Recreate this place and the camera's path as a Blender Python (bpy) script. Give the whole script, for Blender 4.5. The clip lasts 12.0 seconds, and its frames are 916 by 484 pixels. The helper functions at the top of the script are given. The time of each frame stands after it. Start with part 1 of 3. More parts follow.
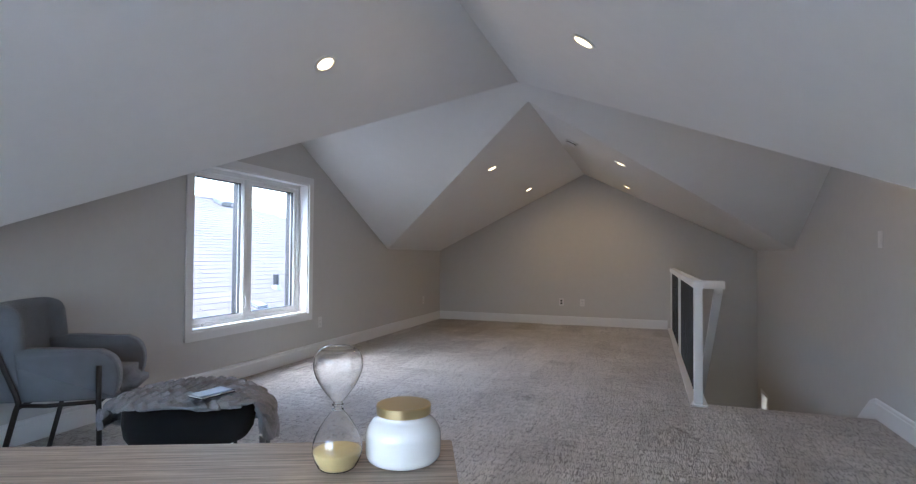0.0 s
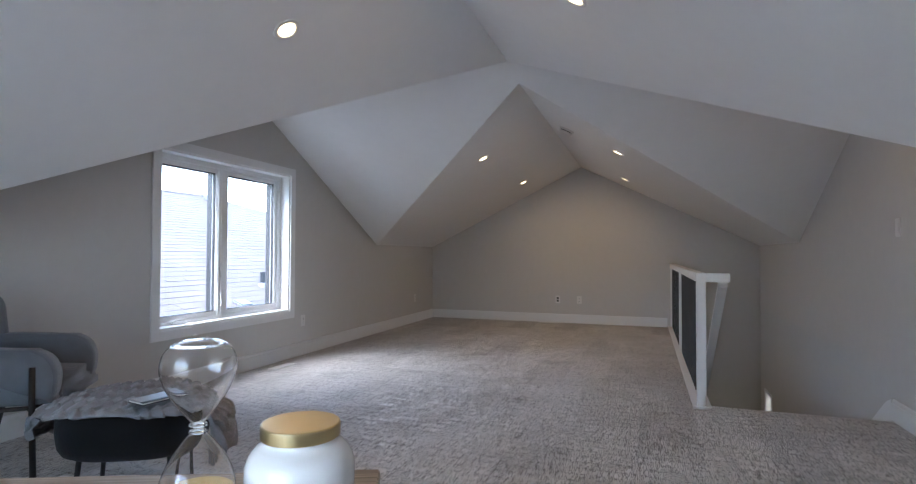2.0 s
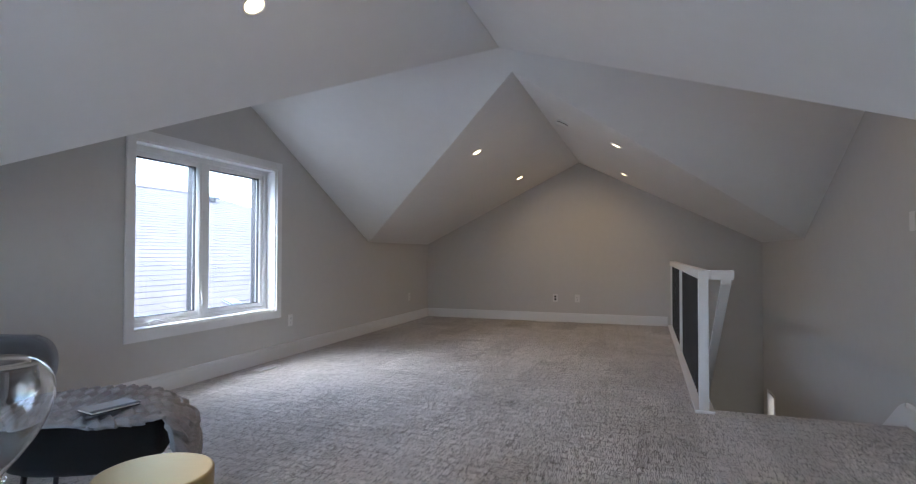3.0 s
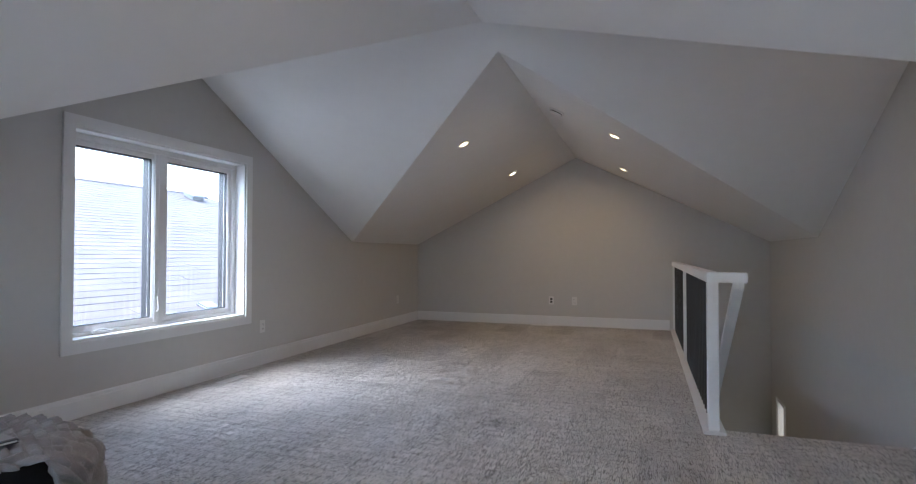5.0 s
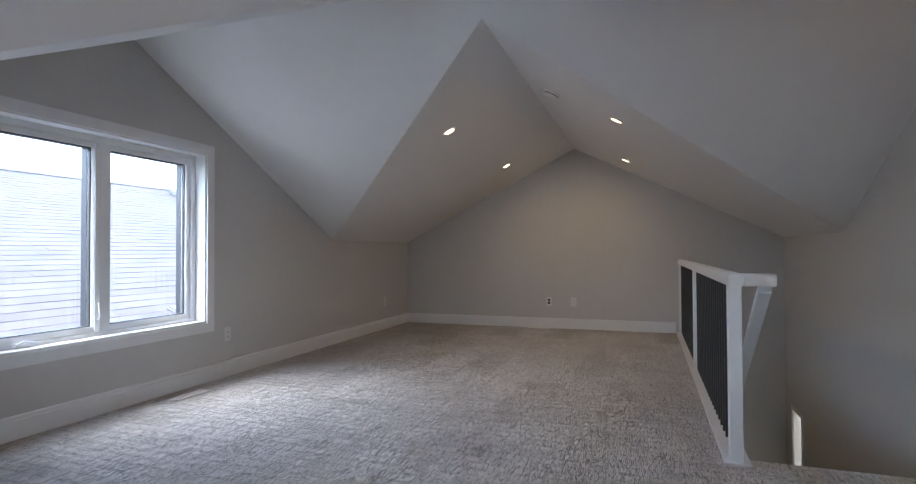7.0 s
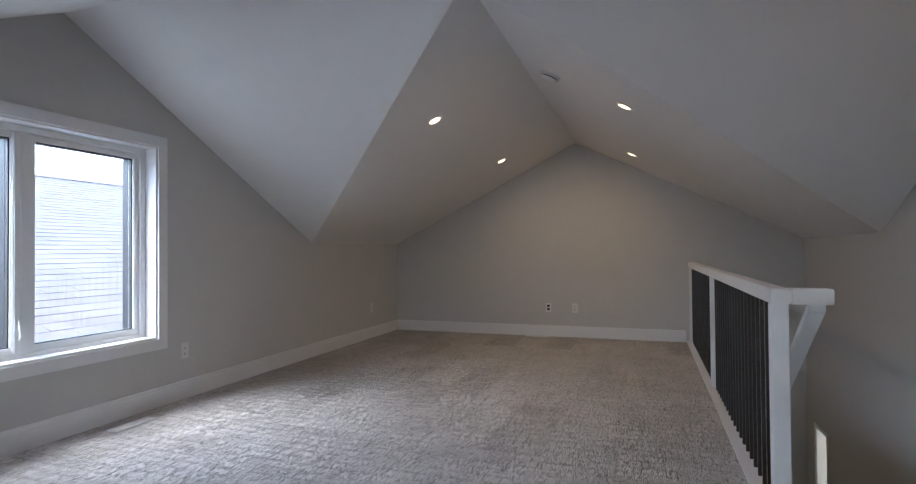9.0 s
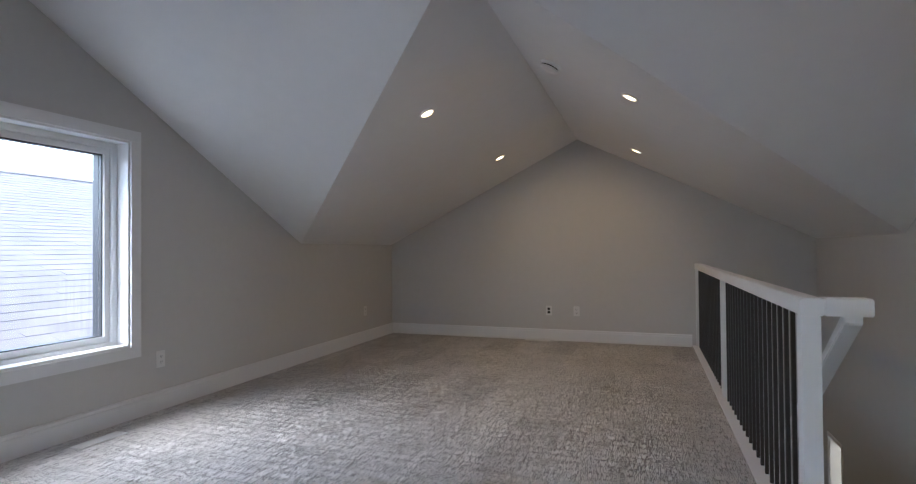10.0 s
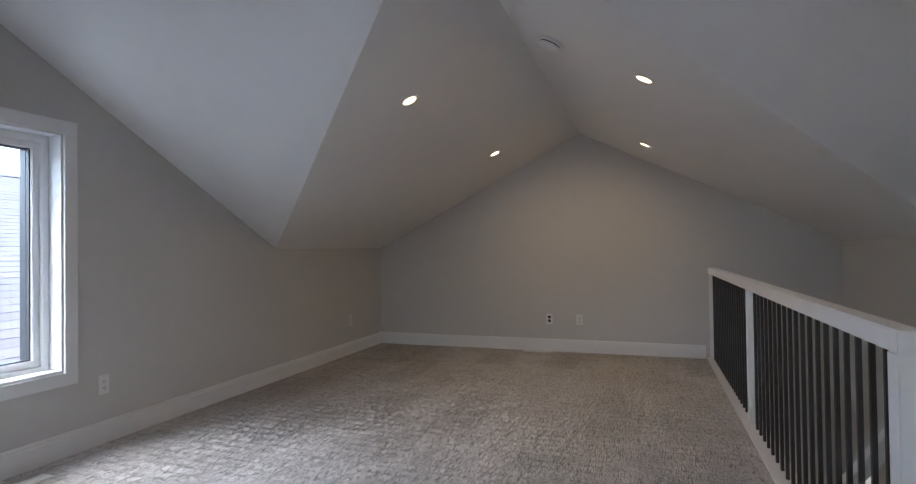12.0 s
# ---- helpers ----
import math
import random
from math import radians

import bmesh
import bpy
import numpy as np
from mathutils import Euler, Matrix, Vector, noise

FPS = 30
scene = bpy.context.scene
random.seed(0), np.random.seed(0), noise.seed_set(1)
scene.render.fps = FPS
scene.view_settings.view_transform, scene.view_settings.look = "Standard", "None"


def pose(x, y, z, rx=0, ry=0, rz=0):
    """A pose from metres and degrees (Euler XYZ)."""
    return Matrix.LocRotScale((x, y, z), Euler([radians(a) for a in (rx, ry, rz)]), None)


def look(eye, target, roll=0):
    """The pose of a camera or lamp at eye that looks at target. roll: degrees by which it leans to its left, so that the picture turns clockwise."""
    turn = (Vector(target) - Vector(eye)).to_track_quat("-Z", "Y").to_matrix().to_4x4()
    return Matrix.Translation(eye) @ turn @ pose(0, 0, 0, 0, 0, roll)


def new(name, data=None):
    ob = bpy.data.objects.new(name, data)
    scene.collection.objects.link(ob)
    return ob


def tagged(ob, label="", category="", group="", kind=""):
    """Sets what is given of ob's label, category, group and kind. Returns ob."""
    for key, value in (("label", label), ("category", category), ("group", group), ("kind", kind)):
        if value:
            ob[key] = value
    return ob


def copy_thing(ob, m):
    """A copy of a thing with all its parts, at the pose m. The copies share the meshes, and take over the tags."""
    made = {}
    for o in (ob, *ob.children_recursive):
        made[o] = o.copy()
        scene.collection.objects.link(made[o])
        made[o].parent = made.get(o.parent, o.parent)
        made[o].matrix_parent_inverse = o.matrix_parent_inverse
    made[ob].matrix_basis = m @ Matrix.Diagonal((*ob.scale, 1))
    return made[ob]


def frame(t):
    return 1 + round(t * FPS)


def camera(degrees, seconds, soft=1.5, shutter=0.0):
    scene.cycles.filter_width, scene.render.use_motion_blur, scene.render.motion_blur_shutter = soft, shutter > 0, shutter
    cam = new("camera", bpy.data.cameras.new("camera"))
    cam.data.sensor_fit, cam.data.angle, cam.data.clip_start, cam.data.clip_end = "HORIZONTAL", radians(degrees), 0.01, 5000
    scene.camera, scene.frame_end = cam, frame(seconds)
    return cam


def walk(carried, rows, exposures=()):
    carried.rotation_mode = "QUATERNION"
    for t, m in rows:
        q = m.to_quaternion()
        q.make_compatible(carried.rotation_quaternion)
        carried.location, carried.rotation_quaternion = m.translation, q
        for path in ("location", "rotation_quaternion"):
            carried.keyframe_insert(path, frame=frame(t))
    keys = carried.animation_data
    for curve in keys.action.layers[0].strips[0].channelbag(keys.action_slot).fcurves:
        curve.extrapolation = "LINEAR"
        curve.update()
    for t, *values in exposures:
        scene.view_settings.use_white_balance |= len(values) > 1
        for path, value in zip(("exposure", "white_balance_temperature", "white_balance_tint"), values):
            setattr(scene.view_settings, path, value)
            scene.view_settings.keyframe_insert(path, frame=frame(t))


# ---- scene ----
cam = camera(80.9, 12.0, soft=1.2)
PATH = [
    (0, (3.51, -0.289, 1.141), (2.847, 1.598, 1.189), 0.4),
    (0.5, (3.511, -0.22, 1.124), (2.851, 1.667, 1.171), 0.2),
    (1, (3.511, -0.145, 1.108), (2.851, 1.741, 1.1557), 0.2),
    (1.5, (3.509, -0.062, 1.096), (2.849, 1.826, 1.1423), 0.2),
    (2, (3.509, 0.018, 1.085), (2.85, 1.905, 1.1317), 0.2),
    (2.5, (3.51, 0.124, 1.076), (2.851, 2.012, 1.12), 0.2),
    (3, (3.512, 0.231, 1.069), (2.854, 2.118, 1.1107), 0.1),
    (5, (3.505, 0.679, 1.069), (2.846, 2.567, 1.112), -0),
    (5.5, (3.495, 0.799, 1.072), (2.836, 2.687, 1.1123), -0.1),
    (6, (3.487, 0.92, 1.071), (2.828, 2.808, 1.11), -0.1),
    (6.5, (3.479, 1.05, 1.071), (2.82, 2.938, 1.1093), -0.2),
    (7, (3.464, 1.197, 1.077), (2.803, 3.084, 1.1117), -0.3),
    (9, (3.379, 1.746, 1.122), (2.718, 3.634, 1.153), -0.5),
    (9.5, (3.356, 1.872, 1.129), (2.696, 3.76, 1.159), -0.5),
    (10, (3.341, 2.008, 1.138), (2.677, 3.894, 1.167), -0.5),
    (10.5, (3.318, 2.131, 1.15), (2.655, 4.017, 1.177), -0.6),
    (11, (3.287, 2.259, 1.159), (2.626, 4.147, 1.183), -0.6),
    (11.5, (3.264, 2.382, 1.165), (2.604, 4.27, 1.194), -0.7),
    (12, (3.242, 2.513, 1.182), (2.581, 4.4, 1.211), -0.8),
]
walk(cam, [(t, look(eye, target, roll)) for t, eye, target, roll in PATH],
     exposures=[(0, 4.08, 5880, 6), (12, 3.94, 5860, 5)])

# ---- world, sun, exposure ----
world = bpy.data.worlds.new("world")
scene.world = world
world.use_nodes = True
wn = world.node_tree
sky = wn.nodes.new("ShaderNodeTexSky")
sky.sky_type = "NISHITA"
sky.sun_disc = False
sky.sun_elevation, sky.sun_rotation = radians(57), radians(228)
sky.air_density, sky.dust_density, sky.ozone_density = 1.0, 1.7, 1.0
wn.links.new(sky.outputs[0], wn.nodes["Background"].inputs[0])
wn.nodes["Background"].inputs[1].default_value = 0.15
sun = new("sun", bpy.data.lights.new("sun", "SUN"))
sun.data.energy, sun.data.angle, sun.data.color = 0.45, radians(70), (1.0, 0.97, 0.93)
sun.matrix_world = look((-4.6, -4.2, 9.6), (0, 0, 0))

# ---- plan (metres) ----
W, RX = 5.055, 2.54              # room width, ridge
Y0, Y1 = -1.3, 8.73             # back and far wall
EAVE, RIDGE = 1.215, 2.485      # far part
EAVE_N, RIDGE_N, SLOPE_N = 0.879, 2.53, 0.65   # near part, steeper
YA, YB, YC = 3.90, 4.29, 4.06   # main ridge breaks and the cross ridge
HC = 2.612
VN, VF = 0.66, 6.66             # where the valleys reach the side walls
VN_E, SLOPE_E = 1.40, 0.61      # the near slope on the stair side is flatter
STX, STY = 3.945, 4.33          # stairwell edges
LOW = -2.75                     # floor below


# ---- materials ----
def material(name, base, rough=0.6, metal=0.0, scale=30.0, var=0.06, bump=0.0, bump_scale=200.0, coarse=2.0, spec=0.5, sheen=0.0, placed=False):
    """A surface with two scales of tone variation and a fine relief."""
    m = bpy.data.materials.new(name)
    m.use_nodes = True
    n, l = m.node_tree.nodes, m.node_tree.links
    b = n["Principled BSDF"]
    co = n.new("ShaderNodeTexCoord")
    fine, big = n.new("ShaderNodeTexNoise"), n.new("ShaderNodeTexNoise")
    where = n.new("ShaderNodeNewGeometry").outputs["Position"] if placed else co.outputs["Object"]
    fine.inputs["Scale"].default_value, big.inputs["Scale"].default_value = scale, coarse
    fine.inputs["Detail"].default_value = 6
    mix = n.new("ShaderNodeMath")
    mix.operation = "ADD"
    l.new(where, fine.inputs["Vector"])
    l.new(where, big.inputs["Vector"])
    l.new(fine.outputs[0], mix.inputs[0])
    l.new(big.outputs[0], mix.inputs[1])
    ramp = n.new("ShaderNodeMapRange")
    ramp.inputs[1].default_value, ramp.inputs[2].default_value = 0.6, 1.4
    ramp.inputs[3].default_value, ramp.inputs[4].default_value = 1 - var, 1 + var
    l.new(mix.outputs[0], ramp.inputs[0])
    tint = n.new("ShaderNodeVectorMath")
    tint.operation = "SCALE"
    tint.inputs[0].default_value = base
    l.new(ramp.outputs[0], tint.inputs["Scale"])
    l.new(tint.outputs[0], b.inputs["Base Color"])
    b.inputs["Roughness"].default_value, b.inputs["Metallic"].default_value = rough, metal
    b.inputs["Specular IOR Level"].default_value = spec
    b.inputs["Sheen Weight"].default_value = sheen
    if bump:
        tex, bp = n.new("ShaderNodeTexNoise"), n.new("ShaderNodeBump")
        tex.inputs["Scale"].default_value, tex.inputs["Detail"].default_value = bump_scale, 4
        bp.inputs["Strength"].default_value, bp.inputs["Distance"].default_value = bump, 0.004
        l.new(where, tex.inputs["Vector"])
        l.new(tex.outputs[0], bp.inputs["Height"])
        l.new(bp.outputs[0], b.inputs["Normal"])
    return m


def glow(name, colour, strength):
    m = bpy.data.materials.new(name)
    m.use_nodes = True
    b = m.node_tree.nodes["Principled BSDF"]
    b.inputs["Base Color"].default_value = (0.8, 0.8, 0.8, 1)
    b.inputs["Emission Color"].default_value = (*colour, 1)
    b.inputs["Emission Strength"].default_value = strength
    return m


def clear(name, rough=0.0, ior=1.45, tint=(1, 1, 1)):
    m = bpy.data.materials.new(name)
    m.use_nodes = True
    b = m.node_tree.nodes["Principled BSDF"]
    b.inputs["Base Color"].default_value = (*tint, 1)
    b.inputs["Transmission Weight"].default_value = 1
    b.inputs["Roughness"].default_value, b.inputs["IOR"].default_value = rough, ior
    return m


def carpet_material():
    """Cut-and-loop carpet: thin grooves along the room, broken by short ones across it, their shade also put into the
    colour, and squares of pile turned by the vacuum.
    """
    m = material("carpet", (0.545, 0.52, 0.50), rough=0.95, scale=120, var=0.07, coarse=1.3, spec=0.1, sheen=0.05)
    n, l = m.node_tree.nodes, m.node_tree.links
    b = n["Principled BSDF"]
    co = n.new("ShaderNodeTexCoord")

    def math_node(op, x, y):
        k = n.new("ShaderNodeMath")
        k.operation = op
        for slot, v in ((0, x), (1, y)):
            if isinstance(v, (int, float)):
                k.inputs[slot].default_value = v
            else:
                l.new(v, k.inputs[slot])
        return k.outputs[0]

    def ranged(v, a, b_, c, d):
        k = n.new("ShaderNodeMapRange")
        for slot, x in ((1, a), (2, b_), (3, c), (4, d)):
            k.inputs[slot].default_value = x
        l.new(v, k.inputs[0])
        return k.outputs[0]

    def stretched(sx, sy, detail, shift=0.0):
        mp, tx = n.new("ShaderNodeMapping"), n.new("ShaderNodeTexNoise")
        mp.inputs["Location"].default_value = (shift, shift, 0)
        mp.inputs["Scale"].default_value = (sx, sy, 1)
        tx.inputs["Scale"].default_value, tx.inputs["Detail"].default_value = 1, detail
        l.new(co.outputs["Object"], mp.inputs["Vector"])
        l.new(mp.outputs[0], tx.inputs["Vector"])
        return tx.outputs[0]
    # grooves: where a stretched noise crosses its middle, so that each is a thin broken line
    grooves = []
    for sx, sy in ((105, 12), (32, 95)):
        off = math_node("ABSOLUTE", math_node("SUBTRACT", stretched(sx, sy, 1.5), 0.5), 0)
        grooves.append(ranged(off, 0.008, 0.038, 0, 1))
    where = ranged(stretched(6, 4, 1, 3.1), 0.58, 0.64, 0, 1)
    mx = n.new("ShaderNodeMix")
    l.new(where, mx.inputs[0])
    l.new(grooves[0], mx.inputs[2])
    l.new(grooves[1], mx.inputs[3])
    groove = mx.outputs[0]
    loops = stretched(380, 300, 2)
    bp = n.new("ShaderNodeBump")
    bp.inputs["Strength"].default_value, bp.inputs["Distance"].default_value = 1.0, 0.005
    l.new(math_node("ADD", math_node("MULTIPLY", loops, 0.5), groove), bp.inputs["Height"])
    l.new(bp.outputs[0], b.inputs["Normal"])
    # vacuum strokes: bands along the room with abrupt ends, at two sizes, slightly wavering
    tone = None
    for width, length, turn, lo, hi in ((0.34, 0.95, 1.5, 0.90, 1.04), (0.21, 0.62, -4.0, 0.93, 1.02)):
        mp, br, wob = n.new("ShaderNodeMapping"), n.new("ShaderNodeTexBrick"), n.new("ShaderNodeTexNoise")
        wob.inputs["Scale"].default_value, wob.inputs["Detail"].default_value = 7, 4
        l.new(co.outputs["Object"], wob.inputs["Vector"])
        push = n.new("ShaderNodeVectorMath")
        push.operation = "MULTIPLY_ADD"
        push.inputs[1].default_value = (0.06, 0.06, 0)
        l.new(wob.outputs["Color"], push.inputs[0])
        l.new(co.outputs["Object"], push.inputs[2])
        mp.inputs["Rotation"].default_value = (0, 0, radians(90 + turn))
        l.new(push.outputs[0], mp.inputs["Vector"])
        l.new(mp.outputs[0], br.inputs["Vector"])
        br.offset, br.squash = 0.37, 1.0
        br.inputs["Color1"].default_value, br.inputs["Color2"].default_value = (0, 0, 0, 1), (1, 1, 1, 1)
        br.inputs["Mortar"].default_value = (0.5, 0.5, 0.5, 1)
        br.inputs["Scale"].default_value, br.inputs["Mortar Size"].default_value = 1.0, 0.0
        br.inputs["Brick Width"].default_value, br.inputs["Row Height"].default_value = length, width
        v = ranged(br.outputs["Color"], 0.25, 0.75, lo, hi)
        tone = v if tone is None else math_node("MULTIPLY", tone, v)
    # scuffed patches and a few faint spots
    tone = math_node("MULTIPLY", tone, ranged(stretched(2.6, 3.4, 5, 8.0), 0.36, 0.50, 0.90, 1.0))
    tone = math_node("MULTIPLY", tone, ranged(stretched(5.0, 5.5, 1, 1.7), 0.22, 0.30, 0.82, 1.0))
    # shade of grooves and loops painted into the colour, from the bump's masks
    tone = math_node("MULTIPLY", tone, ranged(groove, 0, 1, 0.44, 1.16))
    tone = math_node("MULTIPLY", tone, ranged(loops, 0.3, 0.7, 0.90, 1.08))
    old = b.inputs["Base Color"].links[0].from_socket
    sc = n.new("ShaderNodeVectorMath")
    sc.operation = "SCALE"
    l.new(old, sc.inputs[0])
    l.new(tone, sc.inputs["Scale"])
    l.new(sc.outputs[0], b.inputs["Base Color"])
    return m


def wood_material():
    m = material("limed_oak", (0.36, 0.275, 0.205), rough=0.5, scale=60, var=0.08, coarse=3)
    n, l = m.node_tree.nodes, m.node_tree.links
    b = n["Principled BSDF"]
    co, mp, wave = n.new("ShaderNodeTexCoord"), n.new("ShaderNodeMapping"), n.new("ShaderNodeTexNoise")
    mp.inputs["Scale"].default_value = (5, 170, 30)
    wave.inputs["Scale"].default_value, wave.inputs["Detail"].default_value, wave.inputs["Distortion"].default_value = 1.0, 8, 0.6
    l.new(co.outputs["Object"], mp.inputs["Vector"])
    l.new(mp.outputs[0], wave.inputs["Vector"])
    rp = n.new("ShaderNodeMapRange")
    rp.inputs[1].default_value, rp.inputs[2].default_value, rp.inputs[3].default_value, rp.inputs[4].default_value = 0.32, 0.68, 0.52, 1.30
    l.new(wave.outputs[0], rp.inputs[0])
    old = b.inputs["Base Color"].links[0].from_socket
    sc, bp = n.new("ShaderNodeVectorMath"), n.new("ShaderNodeBump")
    sc.operation = "SCALE"
    l.new(old, sc.inputs[0])
    l.new(rp.outputs[0], sc.inputs["Scale"])
    l.new(sc.outputs[0], b.inputs["Base Color"])
    bp.inputs["Strength"].default_value, bp.inputs["Distance"].default_value = 0.25, 0.001
    l.new(wave.outputs[0], bp.inputs["Height"])
    l.new(bp.outputs[0], b.inputs["Normal"])
    return m


def shingle_material():
    m = material("asphalt_shingle", (0.094, 0.079, 0.074), rough=0.9, scale=60, var=0.16, coarse=1.5, bump=0.3, bump_scale=300, placed=True)
    n, l = m.node_tree.nodes, m.node_tree.links
    b = n["Principled BSDF"]
    old = b.inputs["Base Color"].links[0].from_socket
    info, geo, add, fr = n.new("ShaderNodeObjectInfo"), n.new("ShaderNodeNewGeometry"), n.new("ShaderNodeMath"), n.new("ShaderNodeMath")
    fr.operation = "FRACT"
    l.new(info.outputs["Random"], add.inputs[0])
    l.new(geo.outputs["Random Per Island"], add.inputs[1])
    l.new(add.outputs[0], fr.inputs[0])
    rp, sc = n.new("ShaderNodeMapRange"), n.new("ShaderNodeVectorMath")
    rp.inputs[3].default_value, rp.inputs[4].default_value = 0.88, 1.12
    sc.operation = "SCALE"
    l.new(fr.outputs[0], rp.inputs[0])
    l.new(old, sc.inputs[0])
    l.new(rp.outputs[0], sc.inputs["Scale"])
    l.new(sc.outputs[0], b.inputs["Base Color"])
    return m


PAINT = material("wall_paint", (0.565, 0.552, 0.532), rough=0.75, scale=14, var=0.025, bump=0.12, bump_scale=260, coarse=0.9, spec=0.3)
CEIL = material("ceiling_paint", (0.78, 0.775, 0.765), rough=0.85, scale=10, var=0.02, bump=0.14, bump_scale=180, coarse=0.8, spec=0.2)
TRIM = material("white_trim_paint", (0.74, 0.74, 0.74), rough=0.38, scale=20, var=0.02, bump=0.04, bump_scale=120, coarse=3)
VINYL = material("white_vinyl", (0.78, 0.79, 0.80), rough=0.3, scale=20, var=0.015)
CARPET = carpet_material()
OAK = wood_material()
IRON = material("black_powder_coat", (0.018, 0.017, 0.017), rough=0.45, scale=80, var=0.2, bump=0.05)
SPINDLE = material("dark_bronze_metal", (0.030, 0.027, 0.026), rough=0.5, scale=60, var=0.15, bump=0.04)
GASKET = material("black_rubber", (0.02, 0.022, 0.025), rough=0.5, scale=50, var=0.1)
PLATE = material("white_plastic", (0.70, 0.69, 0.67), rough=0.4, scale=30, var=0.02)
SLOT = material("dark_slot", (0.03, 0.03, 0.03), rough=0.7)
GLASS = clear("pane_glass", ior=1.22, tint=(0.985, 0.98, 0.98))
BLOWN = clear("blown_glass", ior=1.38)
SAND = material("yellow_sand", (0.68, 0.52, 0.24), rough=0.9, scale=700, var=0.15, coarse=40, bump=0.3, bump_scale=900)
BRASS = material("brushed_brass", (0.56, 0.44, 0.23), rough=0.33, metal=1.0, scale=40, var=0.05, bump=0.03, bump_scale=500)
MILK = material("milk_glass", (0.76, 0.735, 0.70), rough=0.06, scale=20, var=0.02)
FABRIC = material("blue_grey_fabric", (0.165, 0.178, 0.20), rough=0.95, scale=260, var=0.16, coarse=14, bump=0.5, bump_scale=900, spec=0.15, sheen=0.3)
BLACKCLOTH = material("black_cloth", (0.011, 0.011, 0.012), rough=0.95, scale=200, var=0.2, coarse=10, bump=0.4, bump_scale=800, spec=0.15, sheen=0.1)
KNIT = material("grey_wool", (0.27, 0.272, 0.288), rough=0.98, scale=300, var=0.2, coarse=20, bump=0.7, bump_scale=600, spec=0.1, sheen=0.3)
PAPER = material("page_edges", (0.72, 0.70, 0.66), rough=0.9, scale=200, var=0.06)
COVER = material("dark_cover", (0.03, 0.03, 0.035), rough=0.5, scale=60, var=0.1)
SILVER = material("pale_cover", (0.27, 0.272, 0.28), rough=0.5, scale=60, var=0.05)
SHINGLE = shingle_material()
SIDING = material("beige_siding", (0.46, 0.43, 0.38), rough=0.8, scale=8, var=0.06, bump=0.1)
SOIL = material("ground_bounce", (0.50, 0.48, 0.45), rough=1.0, scale=3, var=0.3, coarse=0.2)
GALV = material("grey_metal", (0.20, 0.205, 0.21), rough=0.45, metal=0.6, scale=50, var=0.1)
LAMP = glow("lamp_diffuser", (1.0, 0.72, 0.40), 0.5)


# ---- building helpers ----
def link(name, bm, mat, parent=None, label="", smooth=False):
    bm.normal_update()
    me = bpy.data.meshes.new(name)
    bm.to_mesh(me)
    bm.free()
    me.materials.append(mat)
    if smooth:
        for p in me.polygons:
            p.use_smooth = True
    ob = new(name, me)
    if parent is not None:
        ob.parent = parent
    if label:
        ob["label"] = label
    return ob


def part(name, bm, mat, parent, label="", smooth=False):
    return link(name, bm, mat, parent, label, smooth)


def empty(name, m=None):
    e = new(name)
    e.empty_display_size = 0.05
    if m is not None:
        e.matrix_world = m
    return e


def box(bm, a, b, bevel=0.0, m=None, seg=2):
    """A block from corner a to corner b, its edges rounded by bevel."""
    r = bmesh.ops.create_cube(bm, size=1.0)["verts"]
    for v in r:
        v.co = Vector(((a[i] + b[i]) / 2 + v.co[i] * (b[i] - a[i]) for i in range(3)))
    if bevel:
        es = {e for v in r for e in v.link_edges}
        r = bmesh.ops.bevel(bm, geom=list(es), offset=bevel, segments=seg, affect="EDGES", clamp_overlap=True)["verts"] + [v for v in r if v.is_valid]
        r = [v for v in set(r) if v.is_valid]
    if m is not None:
        bmesh.ops.transform(bm, matrix=m, verts=list({v for v in r}))
    return bm


def blocks(*pairs, bevel=0.0):
    bm = bmesh.new()
    for a, b in pairs:
        box(bm, a, b, bevel)
    return bm


def prism(bm, pts, vec):
    """A flat polygon pushed along vec."""
    n = len(pts)
    lo = [bm.verts.new(p) for p in pts]
    hi = [bm.verts.new(Vector(p) + Vector(vec)) for p in pts]
    fs = [bm.faces.new(lo), bm.faces.new(hi[::-1])]
    for i in range(n):
        j = (i + 1) % n
        fs.append(bm.faces.new((lo[j], lo[i], hi[i], hi[j])))
    bmesh.ops.recalc_face_normals(bm, faces=fs)
    return bm


def lathe(bm, prof, seg=40):
    """A body turned round z from (radius, height) pairs; radius 0 closes it."""
    rings = []
    for r, z in prof:
        if r <= 1e-6:
            rings.append([bm.verts.new((0, 0, z))])
        else:
            rings.append([bm.verts.new((r * math.cos(2 * math.pi * i / seg), r * math.sin(2 * math.pi * i / seg), z)) for i in range(seg)])
    for a, b in zip(rings, rings[1:]):
        for i in range(seg):
            j = (i + 1) % seg
            if len(a) == 1 and len(b) > 1:
                bm.faces.new((a[0], b[j], b[i]))
            elif len(b) == 1 and len(a) > 1:
                bm.faces.new((a[i], a[j], b[0]))
            elif len(a) > 1:
                bm.faces.new((a[i], a[j], b[j], b[i]))
    bmesh.ops.recalc_face_normals(bm, faces=bm.faces[:])
    return bm


